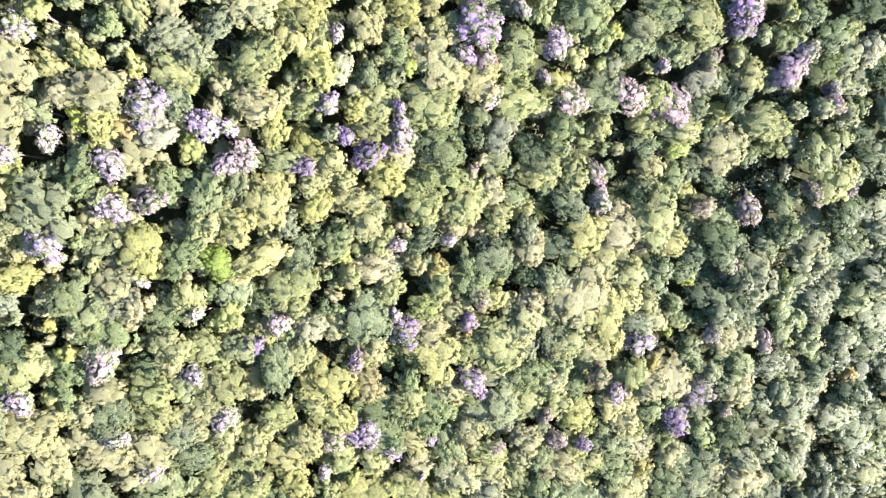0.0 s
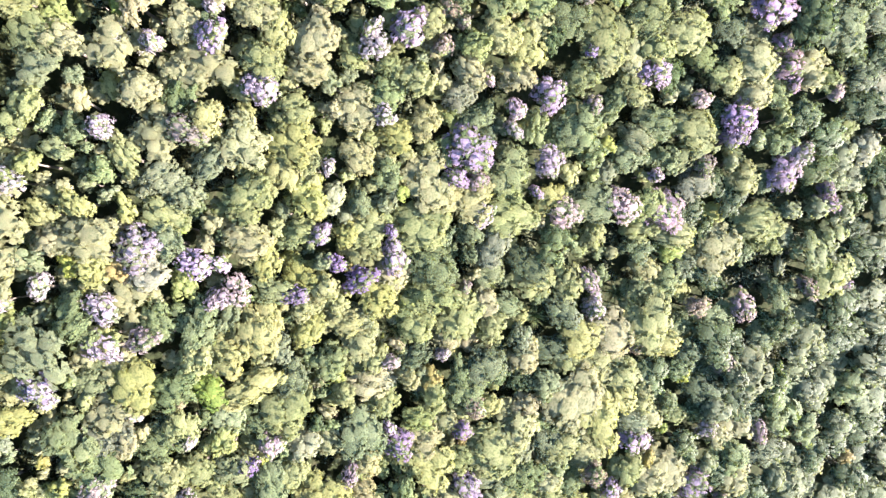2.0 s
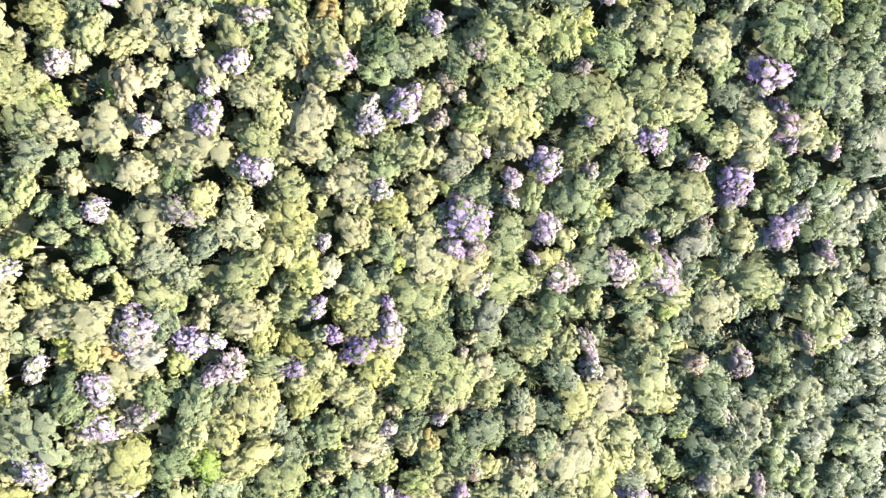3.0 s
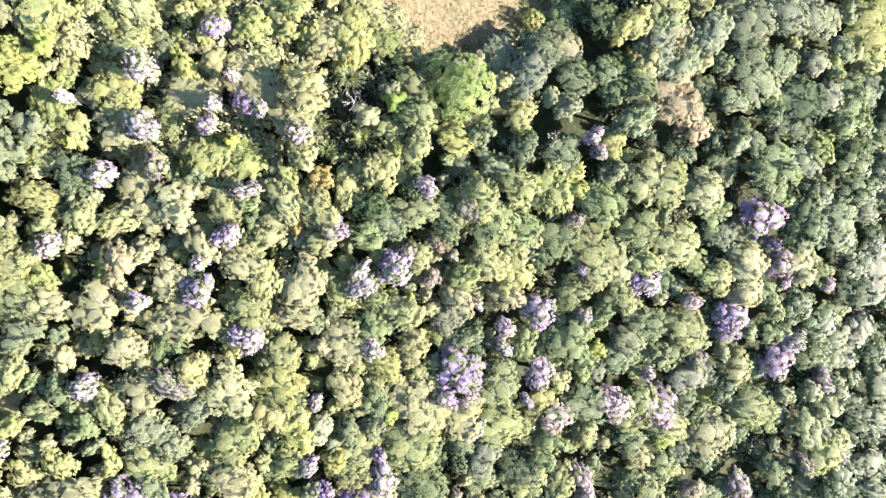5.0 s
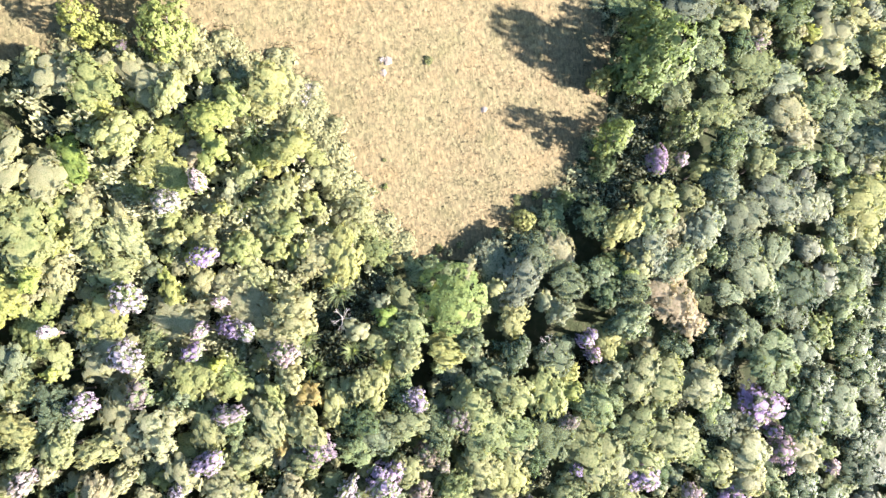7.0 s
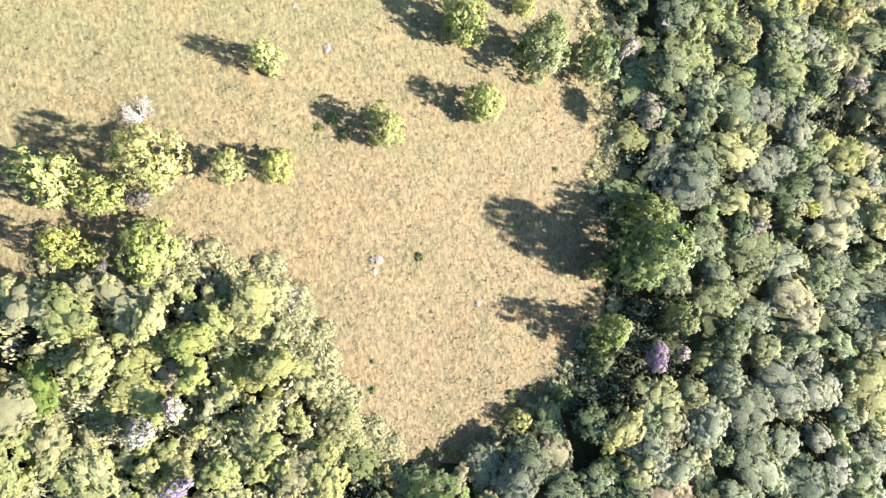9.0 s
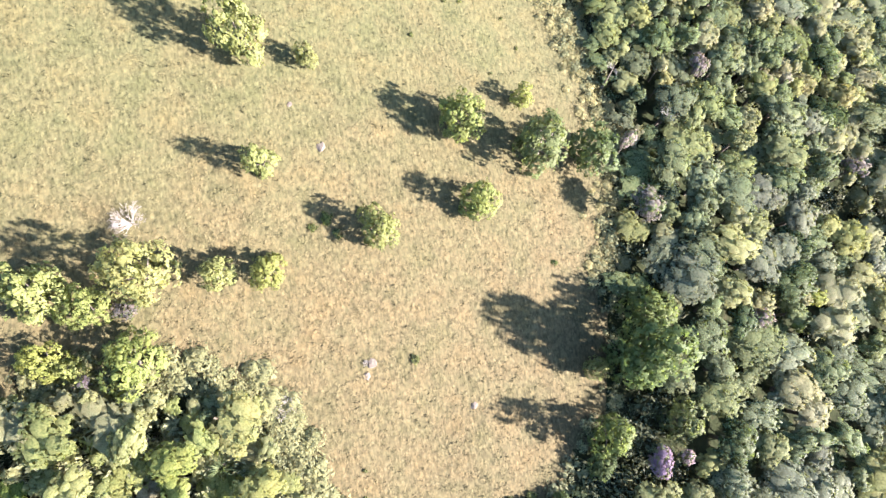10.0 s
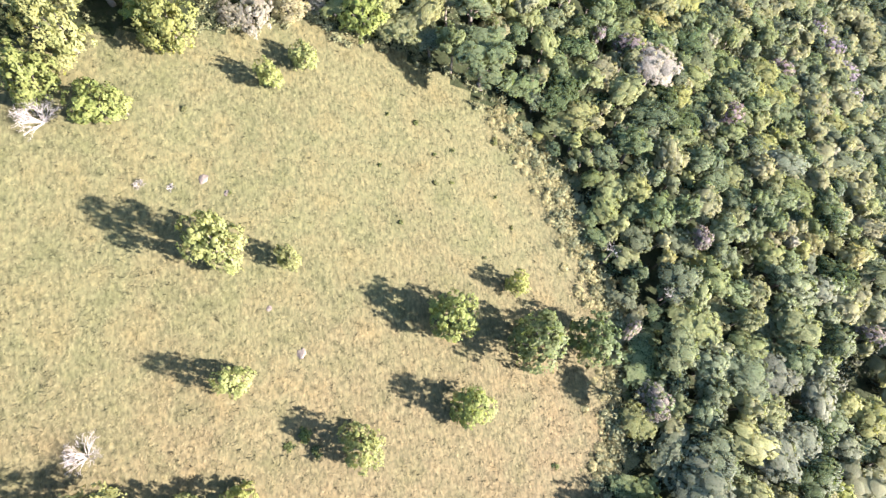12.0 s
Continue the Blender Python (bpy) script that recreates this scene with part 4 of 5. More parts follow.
grove("sage", [
    (53.1, 54.8, 2.2), (39.8, 55.3, 1.8), (48.3, 56.3, 1.8), (7.9, 57.0, 2.2), (-16.1, 58.2, 1.2), (40.3, 58.3, 2.6),
    (24.2, 59.3, 2.1), (9.0, 59.5, 1.6), (48.3, 59.6, 2.4), (34.3, 59.8, 2.3), (45.1, 60.0, 2.0), (21.4, 61.5, 2.0),
    (51.2, 61.6, 2.0), (38.0, 62.3, 1.8), (42.5, 63.4, 1.6), (47.5, 65.5, 2.0), (33.5, 66.1, 2.4), (37.7, 68.2, 2.6),
    (41.4, 68.8, 1.9), (33.7, 76.1, 2.2), (29.2, 77.6, 1.9), (46.9, 79.4, 2.3), (29.9, 80.8, 1.8), (38.5, 83.2, 2.0),
    (34.5, 84.0, 2.0), (47.2, 84.3, 1.8), (51.8, 93.8, 2.6), (45.3, 94.9, 1.8), (50.6, 99.0, 2.6), (27.8, 101.9, 2.0),
])
grove("sage", [
    (36.9, 102.0, 2.5), (32.8, 104.7, 2.5), (23.7, 110.1, 1.9), (19.4, 110.5, 1.6), (35.1, 111.7, 2.0), (29.0, 112.0, 2.1),
    (15.5, 113.6, 1.3), (26.3, 120.6, 2.3), (57.5, 123.2, 2.1), (30.1, 129.3, 2.0), (18.6, 132.0, 1.2), (34.6, 133.9, 1.4),
    (32.3, 136.4, 1.4), (52.0, 137.8, 1.7), (62.5, 138.6, 1.3), (21.0, 139.7, 1.6), (47.3, 141.0, 1.4), (35.7, 142.9, 2.0),
    (28.9, 143.9, 1.7), (16.5, 148.0, 1.8), (29.2, 153.2, 1.5), (47.3, 160.6, 2.1),
])
grove("pale", [
    (-15.2, -10.5, 1.7), (-29.1, 9.8, 2.3), (-12.4, 18.8, 1.4), (56.8, 31.3, 2.3), (57.1, 38.2, 2.7), (-36.8, 44.7, 1.5),
    (-20.0, 46.0, 1.5), (37.8, 157.2, 1.4),
])
grove("khaki", [
    (-8.0, -17.4, 1.8), (-8.8, 13.3, 2.0), (38.9, 25.5, 2.2), (-14.2, 38.0, 1.5), (-12.7, 41.4, 1.9), (20.1, 59.8, 1.5),
    (-23.8, 66.3, 1.0), (20.2, 106.9, 1.7), (23.3, 114.0, 1.4), (47.2, 121.4, 1.8), (8.2, 134.5, 1.6), (25.2, 153.6, 2.1),
    (63.2, 156.7, 2.4),
])
grove("dark", [
    (-31.9, -14.8, 1.9), (28.7, -1.3, 2.6), (3.2, 13.4, 1.2), (37.8, 22.6, 1.8), (10.8, 37.8, 1.4), (-7.4, 42.4, 1.6),
    (7.3, 49.5, 1.5), (51.2, 49.6, 2.2), (17.1, 56.1, 1.6), (15.5, 58.2, 1.7), (14.7, 110.2, 1.3), (15.1, 122.6, 1.5),
    (43.9, 154.3, 1.8),
])

for x, y, r in DRY:
    plant(KINDS["straw"], x, y, r, 1.0 + 0.6 * r)
    stand(x, y, r)
for x, y, r in FRONDS:
    stand(x, y, 0.7 * r)
for x, y, r in GAPS:
    stand(x, y, r * (0.9 if y > 47 else 0.62))

# the forest between them, in the stretch of hillside along the way
VALLEY_SIDE = ((-50, 92), (0, 78), (40, 67), (70, 64), (100, 67), (135, 83), (205, 120))


def in_stretch(x, y, wide=0.0):
    right = float(np.interp(y, [p[0] for p in VALLEY_SIDE], [p[1] for p in VALLEY_SIDE]))
    return -52 - wide < x < right + wide and -50 - wide < y < 146 + 0.52 * x * (x > -52) + wide + 12


def valley_side(x, y):
    """0 on the hill's side of the way, 1 well down the valley side."""
    return min(1.0, max(0.0, (x + 10 + 0.25 * (y - 40)) / 60))


def fill(share, low, high, tries, seed, span=(-52, 118, -48, 212)):
    rng = random.Random(seed)
    found = []
    for _ in range(tries):
        x, y = rng.uniform(*span[:2]), rng.uniform(*span[2:])
        r = (low + (high - low) * rng.random() ** 1.7) * slender(x, y)
        if not in_stretch(x, y) or not clear_of(x, y, r, share * (1 + 0.16 * valley_side(x, y))):
            continue
        inside = in_meadow(x, y)
        if inside or (50 < y < 142 and x < 26 and edge_gap(x, y) < 0.55 * r + (1.7 if x > 2 and y > 90 else 0.0)):
            continue
        stand(x, y, r)
        found.append((x, y, r))
    return found


mixer = random.Random(8)
woods = fill(0.76, 2.2, 3.0, 4600, 1) + fill(0.68, 1.6, 2.4, 18500, 2) + fill(0.70, 1.0, 1.5, 9000, 3) + fill(0.70, 1.0, 1.7, 5000, 9, (2, 100, 90, 190)) + fill(0.70, 0.7, 1.1, 7000, 5, (-52, 8, -48, 75)) + fill(0.62, 0.8, 1.5, 2000, 7, (-40, -7, 55, 76))
for x, y, r in sorted(woods, key=lambda w: abs(w[0] - 8 - 0.12 * (w[1] - 40))):
    valley = valley_side(x, y)
    odds = {"olive": 0.28 - 0.22 * valley, "olive_fine": 0.25 - 0.19 * valley, "green": 0.17 + 0.15 * valley, "green_open": 0.12 + 0.08 * valley, "sage": 0.08 + 0.10 * valley, "dark": 0.05 + 0.10 * valley, "dome": 0.05 - 0.03 * valley, "field_forest": 0.06 - 0.05 * valley, "khaki": 0.04 - 0.03 * valley}
    if y > 92 and x > 2:
        odds = {"olive": 0.18, "olive_fine": 0.14, "green": 0.24, "green_open": 0.16, "sage": 0.10, "dark": 0.14, "khaki": 0.03, "pale_leaved": 0.01}
    # extra dark-leaved trees here put the valley side's shade into leaf colour
    if x > 28 and y < 60:
        odds["dark"] += 0.5
    if x < -9 and y > 50:
        odds = {"olive": 0.2, "olive_fine": 0.12, "field_forest": 0.58, "bright": 0.03, "green": 0.07}
    pick = mixer.choices(list(odds), list(odds.values()))[0]
    COUNTS[pick] = COUNTS.get(pick, 0) + 1
    low = 0.0 if r > 1.5 else -0.7
    brow = 0.0
    if x > 2 and 60 < y < 136 and edge_gap(x, y) < 7:
        brow = -0.8 if 70 < y < 90 else -2.6 if edge_gap(x, y) < 4 else -1.0
    tall = (4.7 + 0.75 * r) * (0.74 if sunny_side(x, y) else 1.0) + low + brow + mixer.uniform(-0.9, 0.9) * (1 + 1.5 * valley)
    plant(KINDS[pick], x, y, r * 1.38, graded(x, y, tall), COUNTS[pick] <= 255)

# ---- the woods past that stretch, joined ----
def far_woods():
    rng = random.Random(6)
    verts, faces = [], []
    shapes = []
    for k in range(3):
        v, f = [], []
        for c, r in lobes_of(rng, 5, 0.8):
            a, b = ball(rng, c, r * 1.1, 0.9, 0.2, False)
            f += [(x + len(v), y + len(v), z + len(v)) for x, y, z in b]
            v += a
            for _ in range(5):
                d = Vector((rng.gauss(0, 1), rng.gauss(0, 1), rng.gauss(0.4, 1))).normalized()
                clump(rng, Vector(c) + d * r * rng.uniform(1.0, 1.25), d + Vector((rng.uniform(-1, 1), rng.uniform(-1, 1), rng.uniform(-1, 1))) * 0.5, 0.13, v, f)
        shapes.append((np.array(v), np.array(f)))
    mats, base, vs, fs, ns, ms = [TONES["green"], TONES["dark"], TONES["sage"], TONES["olive"]], 0, [], [], [], []
    for _ in range(6000):
        x, y, r = rng.uniform(-120, 150), rng.uniform(-110, 260), rng.uniform(1.8, 3.2)
        if in_stretch(x, y) or in_meadow(x, y) or not in_stretch(x, y, 42) or not clear_of(x, y, r, 0.58):
            continue
        stand(x, y, r)
        v, f = shapes[len(vs) % 3]
        vs.append(v * (r * 1.15, r * 1.15, r * 1.3) + (x, y, land(x, y) + 4.0))
        fs.append(f + base)
        ns.append(v + (0, 0, 0.7))
        ms.append(np.full(len(f), rng.choice((0, 0, 1, 1, 2, 3))))
        base += len(v)
    for (name, mat), where in JOINED.items():
        me = bpy.data.meshes[name]
        if "crown" not in name and "blossom" not in name:
            continue
        if bpy.data.materials[mat] not in mats:
            mats.append(bpy.data.materials[mat])
        v = np.array([p.co for p in me.vertices])
        f = np.array([p.vertices[:] for p in me.polygons])
        n = np.zeros((len(v), 3))
        for loop, facing in zip(me.loops, me.corner_normals):
            n[loop.vertex_index] = facing.vector
        for m in where:
            turn = np.array(m.to_3x3().inverted().transposed())
            m = np.array(m)
            vs.append(v @ m[:3, :3].T + m[:3, 3])
            ns.append(n @ turn.T)
            fs.append(f + base)
            ms.append(np.full(len(f), mats.index(bpy.data.materials[mat])))
            base += len(v)
    me = mesh_of("forest_canopy", np.concatenate(vs).tolist(), np.concatenate(fs).tolist(), mats, True)
    me.polygons.foreach_set("material_index", np.concatenate(ms).tolist())
    n = np.concatenate(ns)
    me.normals_split_custom_set_from_vertices((n / np.linalg.norm(n, axis=1)[:, None]).tolist())
    return tagged(new("forest_canopy", me), "dense green forest canopy over the farther hillside", "forest", kind="stuff")


far_woods()


def sky_facing(me):
    """Normals that follow the low round of a bush rather than each leaf."""
    me.normals_split_custom_set_from_vertices([tuple((v.normal * (1 if v.normal.z > 0 else -1) + Vector((0, 0, 1.2))).normalized()) for v in me.vertices])


def undergrowth():
    """Low bushes that fill the forest floor between the trunks and fringe the meadow."""
    rng = random.Random(21)
    shapes = []
    for k in range(4):
        v, f = [], []
        for _ in range(3):
            a, d = rng.uniform(0, 6.283), rng.uniform(0.2, 0.6)
            p, q = ball(rng, (d * math.cos(a), d * math.sin(a), rng.uniform(-0.1, 0.3)), rng.uniform(0.25, 0.4), 0.9, 0.3, False)
            f += [tuple(i + len(v) for i in t) for t in q]
            v += p
        for _ in range(62):
            d = Vector((rng.gauss(0, 1), rng.gauss(0, 1), abs(rng.gauss(0, 1)))).normalized()
            clump(rng, d * rng.uniform(0.55, 1.05), d + Vector((rng.uniform(-1, 1), rng.uniform(-1, 1), rng.uniform(-1, 1))) * 0.8, 0.16, v, f)
        shapes.append((np.array(v), np.array(f)))
    base, vs, fs = [0, 0], ([], []), ([], [])
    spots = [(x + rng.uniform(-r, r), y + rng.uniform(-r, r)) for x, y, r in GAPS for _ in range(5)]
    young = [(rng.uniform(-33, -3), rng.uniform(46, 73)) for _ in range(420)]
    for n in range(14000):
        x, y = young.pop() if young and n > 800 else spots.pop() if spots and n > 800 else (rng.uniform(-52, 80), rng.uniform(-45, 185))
        if n < 800:
            k, s = rng.randrange(31), rng.random()
            (ax, ay), (bx, by) = MEADOW_EDGE[k], MEADOW_EDGE[k + 1]
            x, y = ax + (bx - ax) * s + rng.uniform(-2.2, 2.2), ay + (by - ay) * s + rng.uniform(-2.2, 2.2)
        inside = in_meadow(x, y)
        gap = edge_gap(x, y) if -55 < x < 30 and 45 < y < 145 else 99.0
        if not in_stretch(x, y) or (inside and gap > rng.uniform(0.0, 1.3)) or len(vs[0]) + len(vs[1]) > 2300:
            continue
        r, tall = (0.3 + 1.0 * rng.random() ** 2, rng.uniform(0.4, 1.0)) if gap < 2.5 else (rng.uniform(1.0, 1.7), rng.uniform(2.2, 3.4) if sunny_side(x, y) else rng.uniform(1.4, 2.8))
        # bushes in the open get the light leaves, those under crowns the shade-dark ones
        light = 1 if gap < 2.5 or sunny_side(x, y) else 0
        v, f = shapes[len(vs[light]) % 4]
        t = rng.uniform(0, 6.283)
        turn = np.array(((math.cos(t), -math.sin(t), 0), (math.sin(t), math.cos(t), 0), (0, 0, 1)))
        vs[light].append((v @ turn.T) * (r, r, tall) + (x, y, land(x, y) + 0.2 * tall))
        fs[light].append(f + base[light])
        base[light] += len(v)
    for k, name, mat, label in ((0, "undergrowth", UNDER, "tangled green undergrowth between forest trunks, coloured dark for the shade there"), (1, "meadow_fringe", SCRUB, "light green bushes fringing the meadow and the young wood")):
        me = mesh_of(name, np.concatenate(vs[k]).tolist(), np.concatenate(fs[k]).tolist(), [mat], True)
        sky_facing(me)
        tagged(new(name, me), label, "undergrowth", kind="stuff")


undergrowth()


def scrub():
    """Light scrub that runs out into the grass along the meadow's lower side."""
    rng = random.Random(33)
    shapes = []
    for k in range(3):
        v, f = [], []
        p, q = ball(rng, (0, 0, 0.1), 0.62, 0.8, 0.3, False)
        v, f = list(p), list(q)
        for _ in range(90):
            d = Vector((rng.gauss(0, 1), rng.gauss(0, 1), abs(rng.gauss(0, 1)))).normalized()
            clump(rng, d * rng.uniform(0.6, 1.05), d + Vector((rng.uniform(-1, 1), rng.uniform(-1, 1), rng.uniform(-1, 1))) * 0.5, 0.17, v, f)
        shapes.append((np.array(v), np.array(f)))
    base, vs, fs = 0, [], []
    belt = [(4, 60), (-1, 58), (-5, 58), (-9, 61), (-12, 65), (-14, 70), (-17, 74), (-24, 75), (-30, 74), (-35, 73)]
    while len(vs) < 300:
        k, s = rng.randrange(2, len(belt) - 1), rng.random()
        (ax, ay), (bx, by) = belt[k], belt[k + 1]
        out = min(3.2, abs(rng.gauss(0, 1.8))) - 0.5
        x, y = ax + (bx - ax) * s + out * (0.8 if k < 6 else 0.1), ay + (by - ay) * s + out * (0.4 if k < 6 else 1.0)
        r = 0.5 + 1.3 * rng.random() ** 2
        v, f = shapes[len(vs) % 3]
        vs.append(v * (r, r, r * rng.uniform(0.45, 0.8)) + (x, y, land(x, y) + 0.1))
        fs.append(f + base)
        base += len(v)
    me = mesh_of("scrub", np.concatenate(vs).tolist(), np.concatenate(fs).tolist(), [SCRUB], True)
    sky_facing(me)
    return tagged(new("scrub", me), "light yellow-green scrub running out into dry grass", "scrub", kind="stuff")


scrub()


def dry_fringe():
    """Low straw-coloured bushes between the upper meadow and the forest on its valley side."""
    rng = random.Random(44)
    v, f = ball(rng, (0, 0, 0.1), 0.6, 0.8, 0.3, False)
    v, f = list(v), list(f)
    for _ in range(75):
        d = Vector((rng.gauss(0, 1), rng.gauss(0, 1), abs(rng.gauss(0, 1)))).normalized()
        clump(rng, d * rng.uniform(0.5, 1.1), d + Vector((rng.uniform(-1, 1), rng.uniform(-1, 1), rng.uniform(-1, 1))) * 0.6, 0.13, v, f)
    v, f, vs, fs = np.array(v), np.array(f), [], []
    while len(vs) < 640:
        k, s = rng.randrange(6, 14), rng.random()
        (ax, ay), (bx, by) = MEADOW_EDGE[k], MEADOW_EDGE[k + 1]
        out, r = rng.gauss(1.0, 1.5), 0.3 + 0.85 * rng.random() ** 2
        x, y = ax + (bx - ax) * s + out, ay + (by - ay) * s + 0.3 * out
        t = rng.uniform(0, 6.283)
        turn = np.array(((math.cos(t), -math.sin(t), 0), (math.sin(t), math.cos(t), 0), (0, 0, 1)))
        fs.append(f + len(vs) * len(v))
        vs.append((v @ turn.T) * (r, r * rng.uniform(0.7, 1.4), r * rng.uniform(0.45, 0.9)) + (x, y, land(x, y) + 0.05))
    me = mesh_of("dry_fringe", np.concatenate(vs).tolist(), np.concatenate(fs).tolist(), [DRY_FRINGE], True)
    sky_facing(me)
    return tagged(new("dry_fringe", me), "low straw-coloured bushes along the forest's edge", "scrub", kind="stuff")


dry_fringe()


# ---- meadow: grass, shrubs, dead wood, stones ----
def grass():
    """Leaning tussocks, combed downhill; their normals follow the turf."""
    rng = random.Random(12)
    verts, faces, normals = [], [], []
    xs, ys = [p[0] for p in MEADOW_EDGE], [p[1] for p in MEADOW_EDGE]
    for _ in range(44000):
        x, y = rng.uniform(min(xs), max(xs)), rng.uniform(min(ys), max(ys))
        if not in_meadow(x, y) or noise.noise((3.0 * (x * 0.975 + y * 0.22), 0.8 * (y * 0.975 - x * 0.22), 5.0)) < -0.22:
            continue
        z, comb = land(x, y), rng.gauss(-1.2, 0.5) + 0.9 * noise.noise((x * 0.3, y * 0.3, 7.0))
        tall = rng.uniform(0.08, 0.17) * (rng.uniform(1.8, 3.2) if rng.random() < (0.38 if x > 1 + 0.12 * (y - 60) and y < 104 else 0.12) else 1)
        for k in range(4):
            a = comb + rng.gauss(0, 0.6)
            dx, dy, reach, w = math.cos(a), math.sin(a), rng.uniform(0.22, 0.46), rng.uniform(0.05, 0.1)
            ox, oy = x + rng.uniform(-0.12, 0.12), y + rng.uniform(-0.12, 0.12)
            b = len(verts)
            verts += [(ox - dy * w, oy + dx * w, z - 0.02), (ox + dy * w, oy - dx * w, z - 0.02), (ox + dx * reach, oy + dy * reach, z - 0.24 * dx * reach + tall * rng.uniform(0.5, 1.0))]
            faces.append((b, b + 1, b + 2))
            n = Vector((0.28 + 0.22 * rng.uniform(-1, 1), 0.22 * rng.uniform(-1, 1), 1)).normalized()
            normals += [tuple(n)] * 3
    me = mesh_of("meadow_grass", verts, faces, [BLADES], True)
    me.normals_split_custom_set_from_vertices(normals)
    return tagged(new("meadow_grass", me), "dry straw-coloured tussock grass covering the meadow", "grass", kind="stuff")


grass()

SHRUBS = [
    (-5.8, 124.8, 0.6), (-1.6, 122.6, 0.5), (-3.5, 121.5, 0.4), (-8.9, 118.6, 0.4), (-6.2, 112.8, 0.5), (3.5, 118.2, 0.4),
    (-3.1, 118.1, 0.5), (-1.4, 118.6, 0.4), (5.5, 114.9, 0.4), (2.7, 110.8, 0.4), (-26.9, 119.6, 0.5), (-8.8, 124.9, 0.4),
    (3.1, 125.2, 0.8), (5.1, 125.0, 0.9), (-21.8, 112.2, 0.4), (-12.5, 91.5, 1.1), (-11.4, 90.2, 0.9), (-13.7, 90.4, 0.8),
    (-3.1, 79.0, 0.9), (11.0, 90.6, 0.6), (-7.0, 68.3, 0.4), (-8.8, 63.4, 0.8), (-7.8, 65.0, 0.7), (-6.8, 65.6, 0.6),
    (7.3, 65.8, 1.0), (9.4, 66.5, 1.0), (5.4, 62.2, 0.8), (1.3, 60.4, 0.8), (-0.9, 59.8, 0.8), (-4.3, 60.3, 0.7),
]
DEAD = [
    (-36.9, 115.3, 2.6), (-28.5, 88.4, 2.1), (-28.9, 111.3, 0.7), (-26.5, 111.6, 0.5), (-14.4, 73.6, 1.6), (-7.7, 78.2, 0.5),
    (-12.5, 60.8, 0.9),
]
ROCKS = [
    (-13.8, 98.5, 0.5), (-24.2, 113.1, 0.5), (-17.0, 102.1, 0.3), (-7.2, 78.3, 0.5), (-7.6, 77.0, 0.4), (3.0, 75.0, 0.4),
    (-22.1, 112.2, 0.3),
]



def shrub(x, y, r):
    top = tagged(new("shrub"), "low dark green shrub in dry meadow grass", "shrub", "low shrubs in the meadow")
    top.matrix_basis = Matrix.LocRotScale((x, y, land(x, y)), Euler((0, 0, chance.uniform(0, 6.3))), (r * 0.66, r * 0.66, r * 0.3 + 0.05))
    thing_part("stem", TRUNKS[0], top).scale = (0.6, 0.6, 0.35)
    thing_part("foliage", CROWNS["open"][chance.randrange(3)], top, SHRUB_LEAVES, (0, 0, 0.7))


def frond_mesh(seed):
    """Arching strap leaves that spring from one foot; radius about 1."""
    rng = random.Random(seed)
    verts, faces = [], []
    for k in range(46):
        a, reach, rise = rng.uniform(0, 6.283), rng.uniform(0.55, 1.1), rng.uniform(0.5, 1.0)
        dx, dy, w = math.cos(a), math.sin(a), rng.uniform(0.035, 0.06)
        b = len(verts)
        for t in (0.0, 0.35, 0.7, 1.0):
            d, z, ww = reach * t, rise * (1.7 * t - 1.15 * t * t), w * (1.1 - t)
            verts += [(dx * d - dy * ww, dy * d + dx * ww, z), (dx * d + dy * ww, dy * d - dx * ww, z)]
        faces += [(b + i, b + i + 1, b + i + 3, b + i + 2) for i in (0, 2, 4)]
    return mesh_of("fronds", verts, faces, [TONES["frond"]], True)


def cane_mesh():
    verts, faces = [], []
    for k in range(7):
        a = k * 0.9
        tube(verts, faces, (0.1 * math.cos(a), 0.1 * math.sin(a), -0.1), (0.3 * math.cos(a), 0.3 * math.sin(a), 1.0), 0.03, 0.018, 5)
    return mesh_of("canes", verts, faces, [BARK], True)


FROND_SHAPES, CANES = [frond_mesh(70 + k) for k in range(3)], cane_mesh()
for k, (x, y, r) in enumerate(FRONDS):
    top = tagged(new("bamboo_clump"), "clump of arching pale green bamboo between forest trees", "bamboo", "bamboo clumps in the forest")
    top.matrix_basis = Matrix.LocRotScale((x, y, land(x, y)), Euler((0, 0, k * 1.3)), (r, r, 1))
    for part_name, me, at, tall in (("canes", CANES, 0.0, 3.8), ("fronds", FROND_SHAPES[k % 3], 3.2, 1.9), ("fronds", FROND_SHAPES[(k + 1) % 3], 2.2, 1.7)):
        ob = thing_part(part_name, me, top, None, (0, 0, at))
        ob.scale = (1, 1, tall)


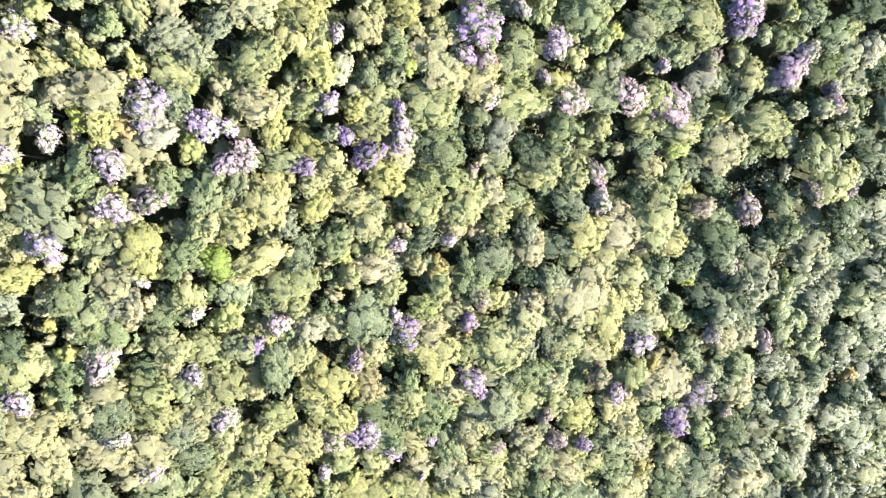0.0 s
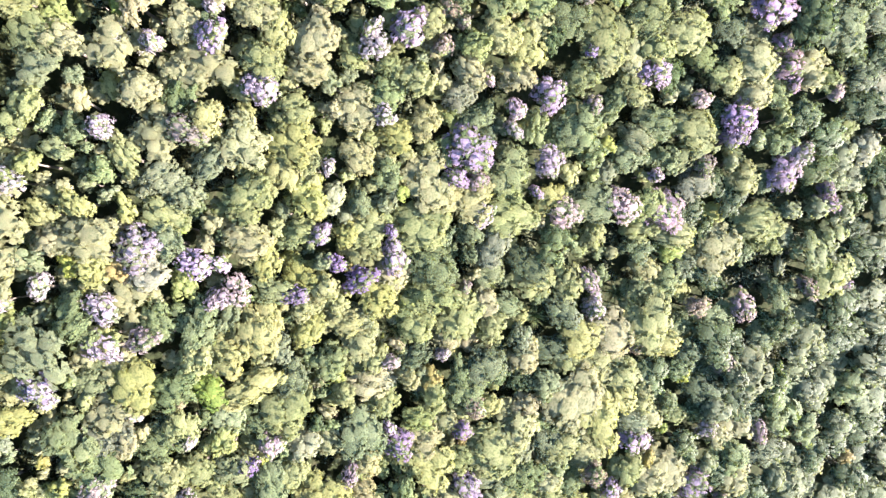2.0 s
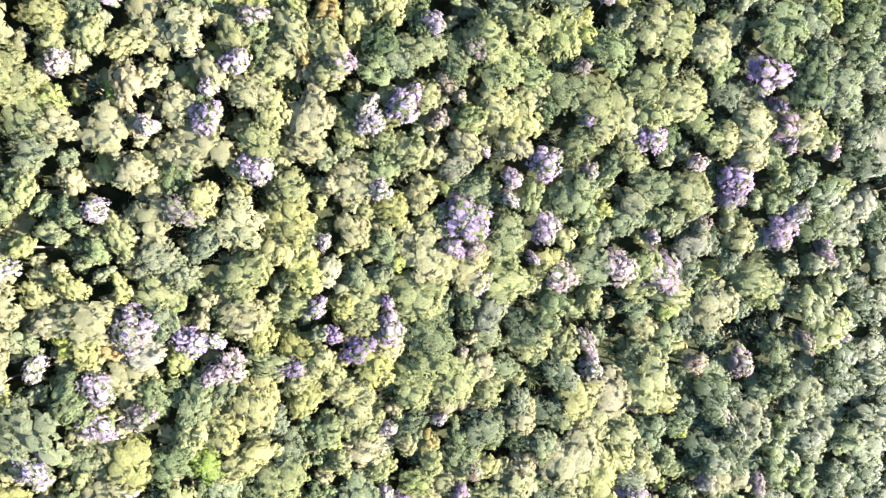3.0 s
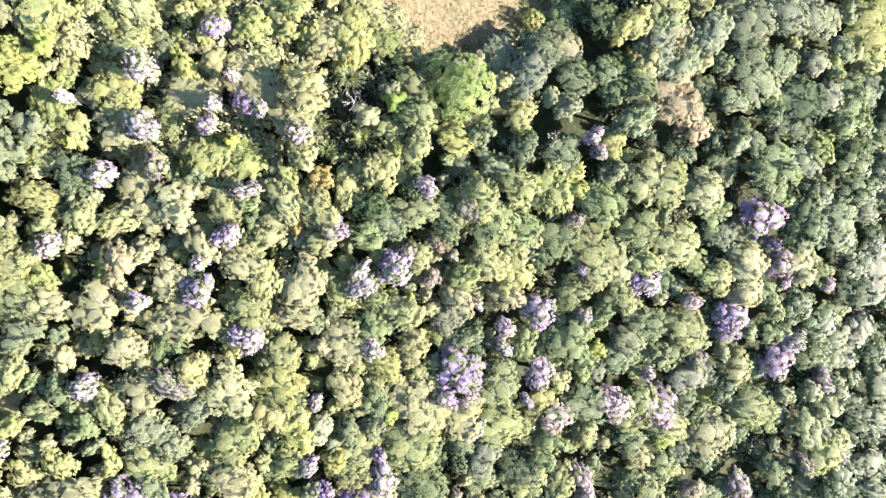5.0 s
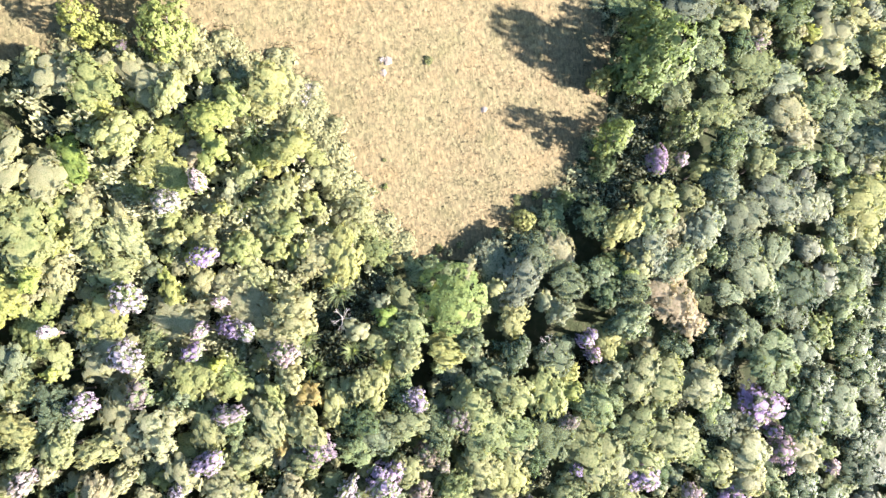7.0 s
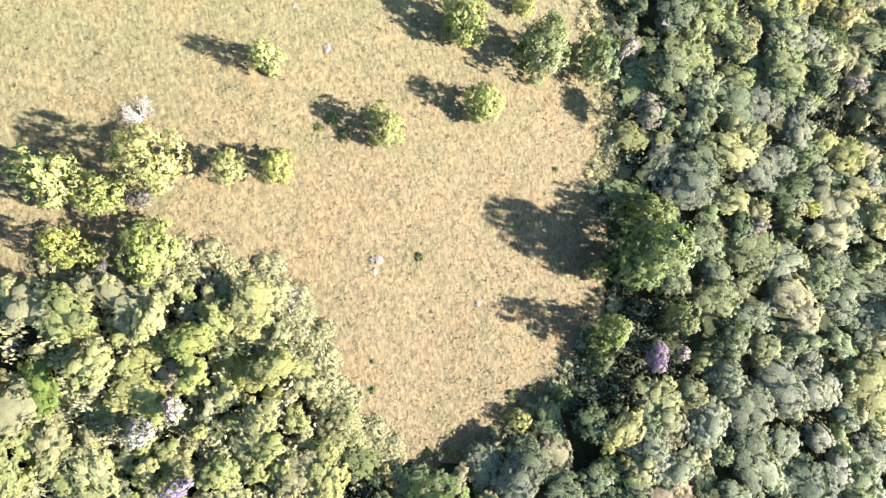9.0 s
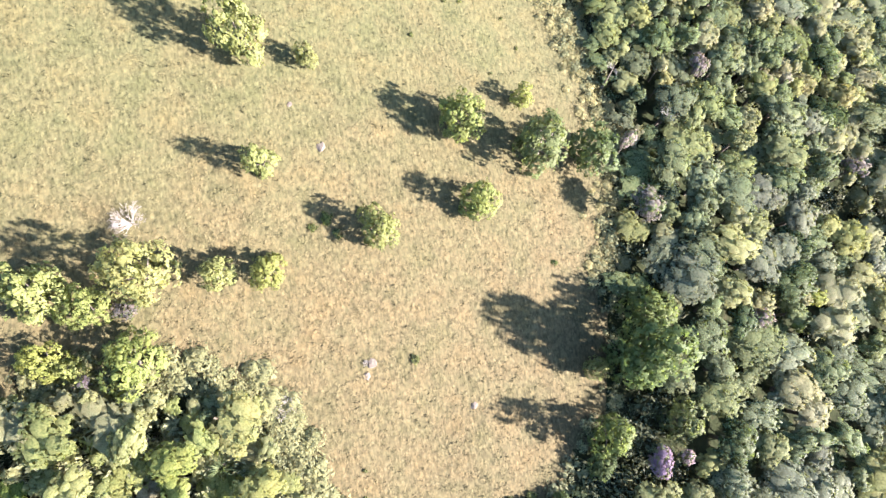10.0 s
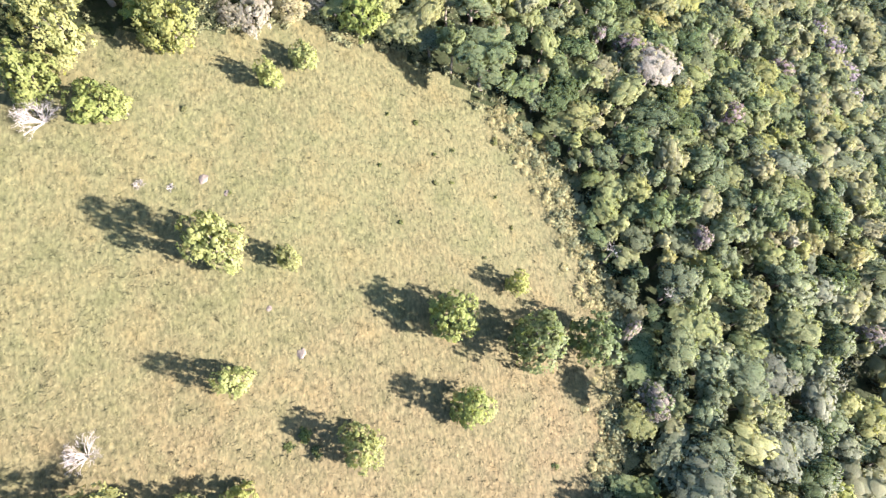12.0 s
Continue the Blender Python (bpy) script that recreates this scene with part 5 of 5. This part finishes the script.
def snag(x, y, tall, seed):
    """A dead tree: a bleached trunk that forks into bare limbs."""
    rng = random.Random(seed)
    top = tagged(new("dead_tree"), "dead tree with bleached bare limbs above the canopy", "tree", "dead trees of the forest")
    top.location = (x, y, land(x, y))
    verts, faces = [], []
    tube(verts, faces, (0, 0, -0.2), (0.2, 0.1, tall * 0.8), 0.12, 0.06)
    new("trunk", mesh_of("snag_trunk", verts, faces, [BARK], True)).parent = top
    for k in range(5):
        a = k * 1.26 + rng.uniform(-0.4, 0.4)
        verts, faces = [], []
        bare_branches(verts, faces, rng, Vector((0.2, 0.1, tall * (0.64 + 0.03 * k))), Vector((math.cos(a), math.sin(a), rng.uniform(0.4, 1.0))).normalized(), tall * 0.11, 0.02, 2)
        new("limb", mesh_of("limb", verts, faces, [BLEACHED])).parent = top


for x, y, r in SHRUBS:
    shrub(x, y, r)


def bare_branches(verts, faces, rng, a, way, length, r, depth):
    b = a + way * length
    tube(verts, faces, a, b, r, r * 0.6, 5 if depth > 1 else 4)
    if depth:
        for _ in range(3 if depth > 1 else 4):
            w = (way + Vector((rng.uniform(-1, 1), rng.uniform(-1, 1), rng.uniform(-0.5, 0.7))) * 0.75).normalized()
            bare_branches(verts, faces, rng, a + way * length * rng.uniform(0.55, 1.0), w, length * rng.uniform(0.55, 0.8), r * 0.55, depth - 1)


def dead_shrub(x, y, r, seed):
    rng = random.Random(seed)
    top = tagged(new("dead_shrub"), "leafless bleached shrub with spreading bare branches", "shrub", "dead shrubs in the meadow")
    top.location = (x, y, land(x, y))
    for k in range(20):
        a = k * 0.245 + rng.uniform(-0.3, 0.3)
        verts, faces = [], []
        bare_branches(verts, faces, rng, Vector((0, 0, -0.05)), Vector((math.cos(a), math.sin(a), rng.uniform(0.2, 1.5))).normalized(), r * 0.45, 0.011 * r + 0.008, 3)
        part_ob = new("branch", mesh_of("branch", verts, faces, [BLEACHED]))
        part_ob.parent = top


for k, (x, y, r) in enumerate(SNAGS):
    snag(x, y, 6.4, 30 + k)
for k, (x, y, r) in enumerate(DEAD):
    dead_shrub(x, y, r, 40 + k)


def rock(x, y, r, seed):
    rng = random.Random(seed)
    v, f = ball(rng, (0, 0, r * 0.06), r, 0.34, 0.22)
    ob = tagged(new("rock", mesh_of("rock", v, f, [STONE])), "pale weathered stone half sunk in the grass", "rock", "stones in the meadow")
    ob.location = (x, y, land(x, y))


for k, (x, y, r) in enumerate(ROCKS):
    rock(x, y, r, 60 + k)

# the patterns themselves are not part of the place
for kind in KINDS.values():
    for top, parts in kind:
        for o in (*parts, top):
            bpy.data.objects.remove(o)
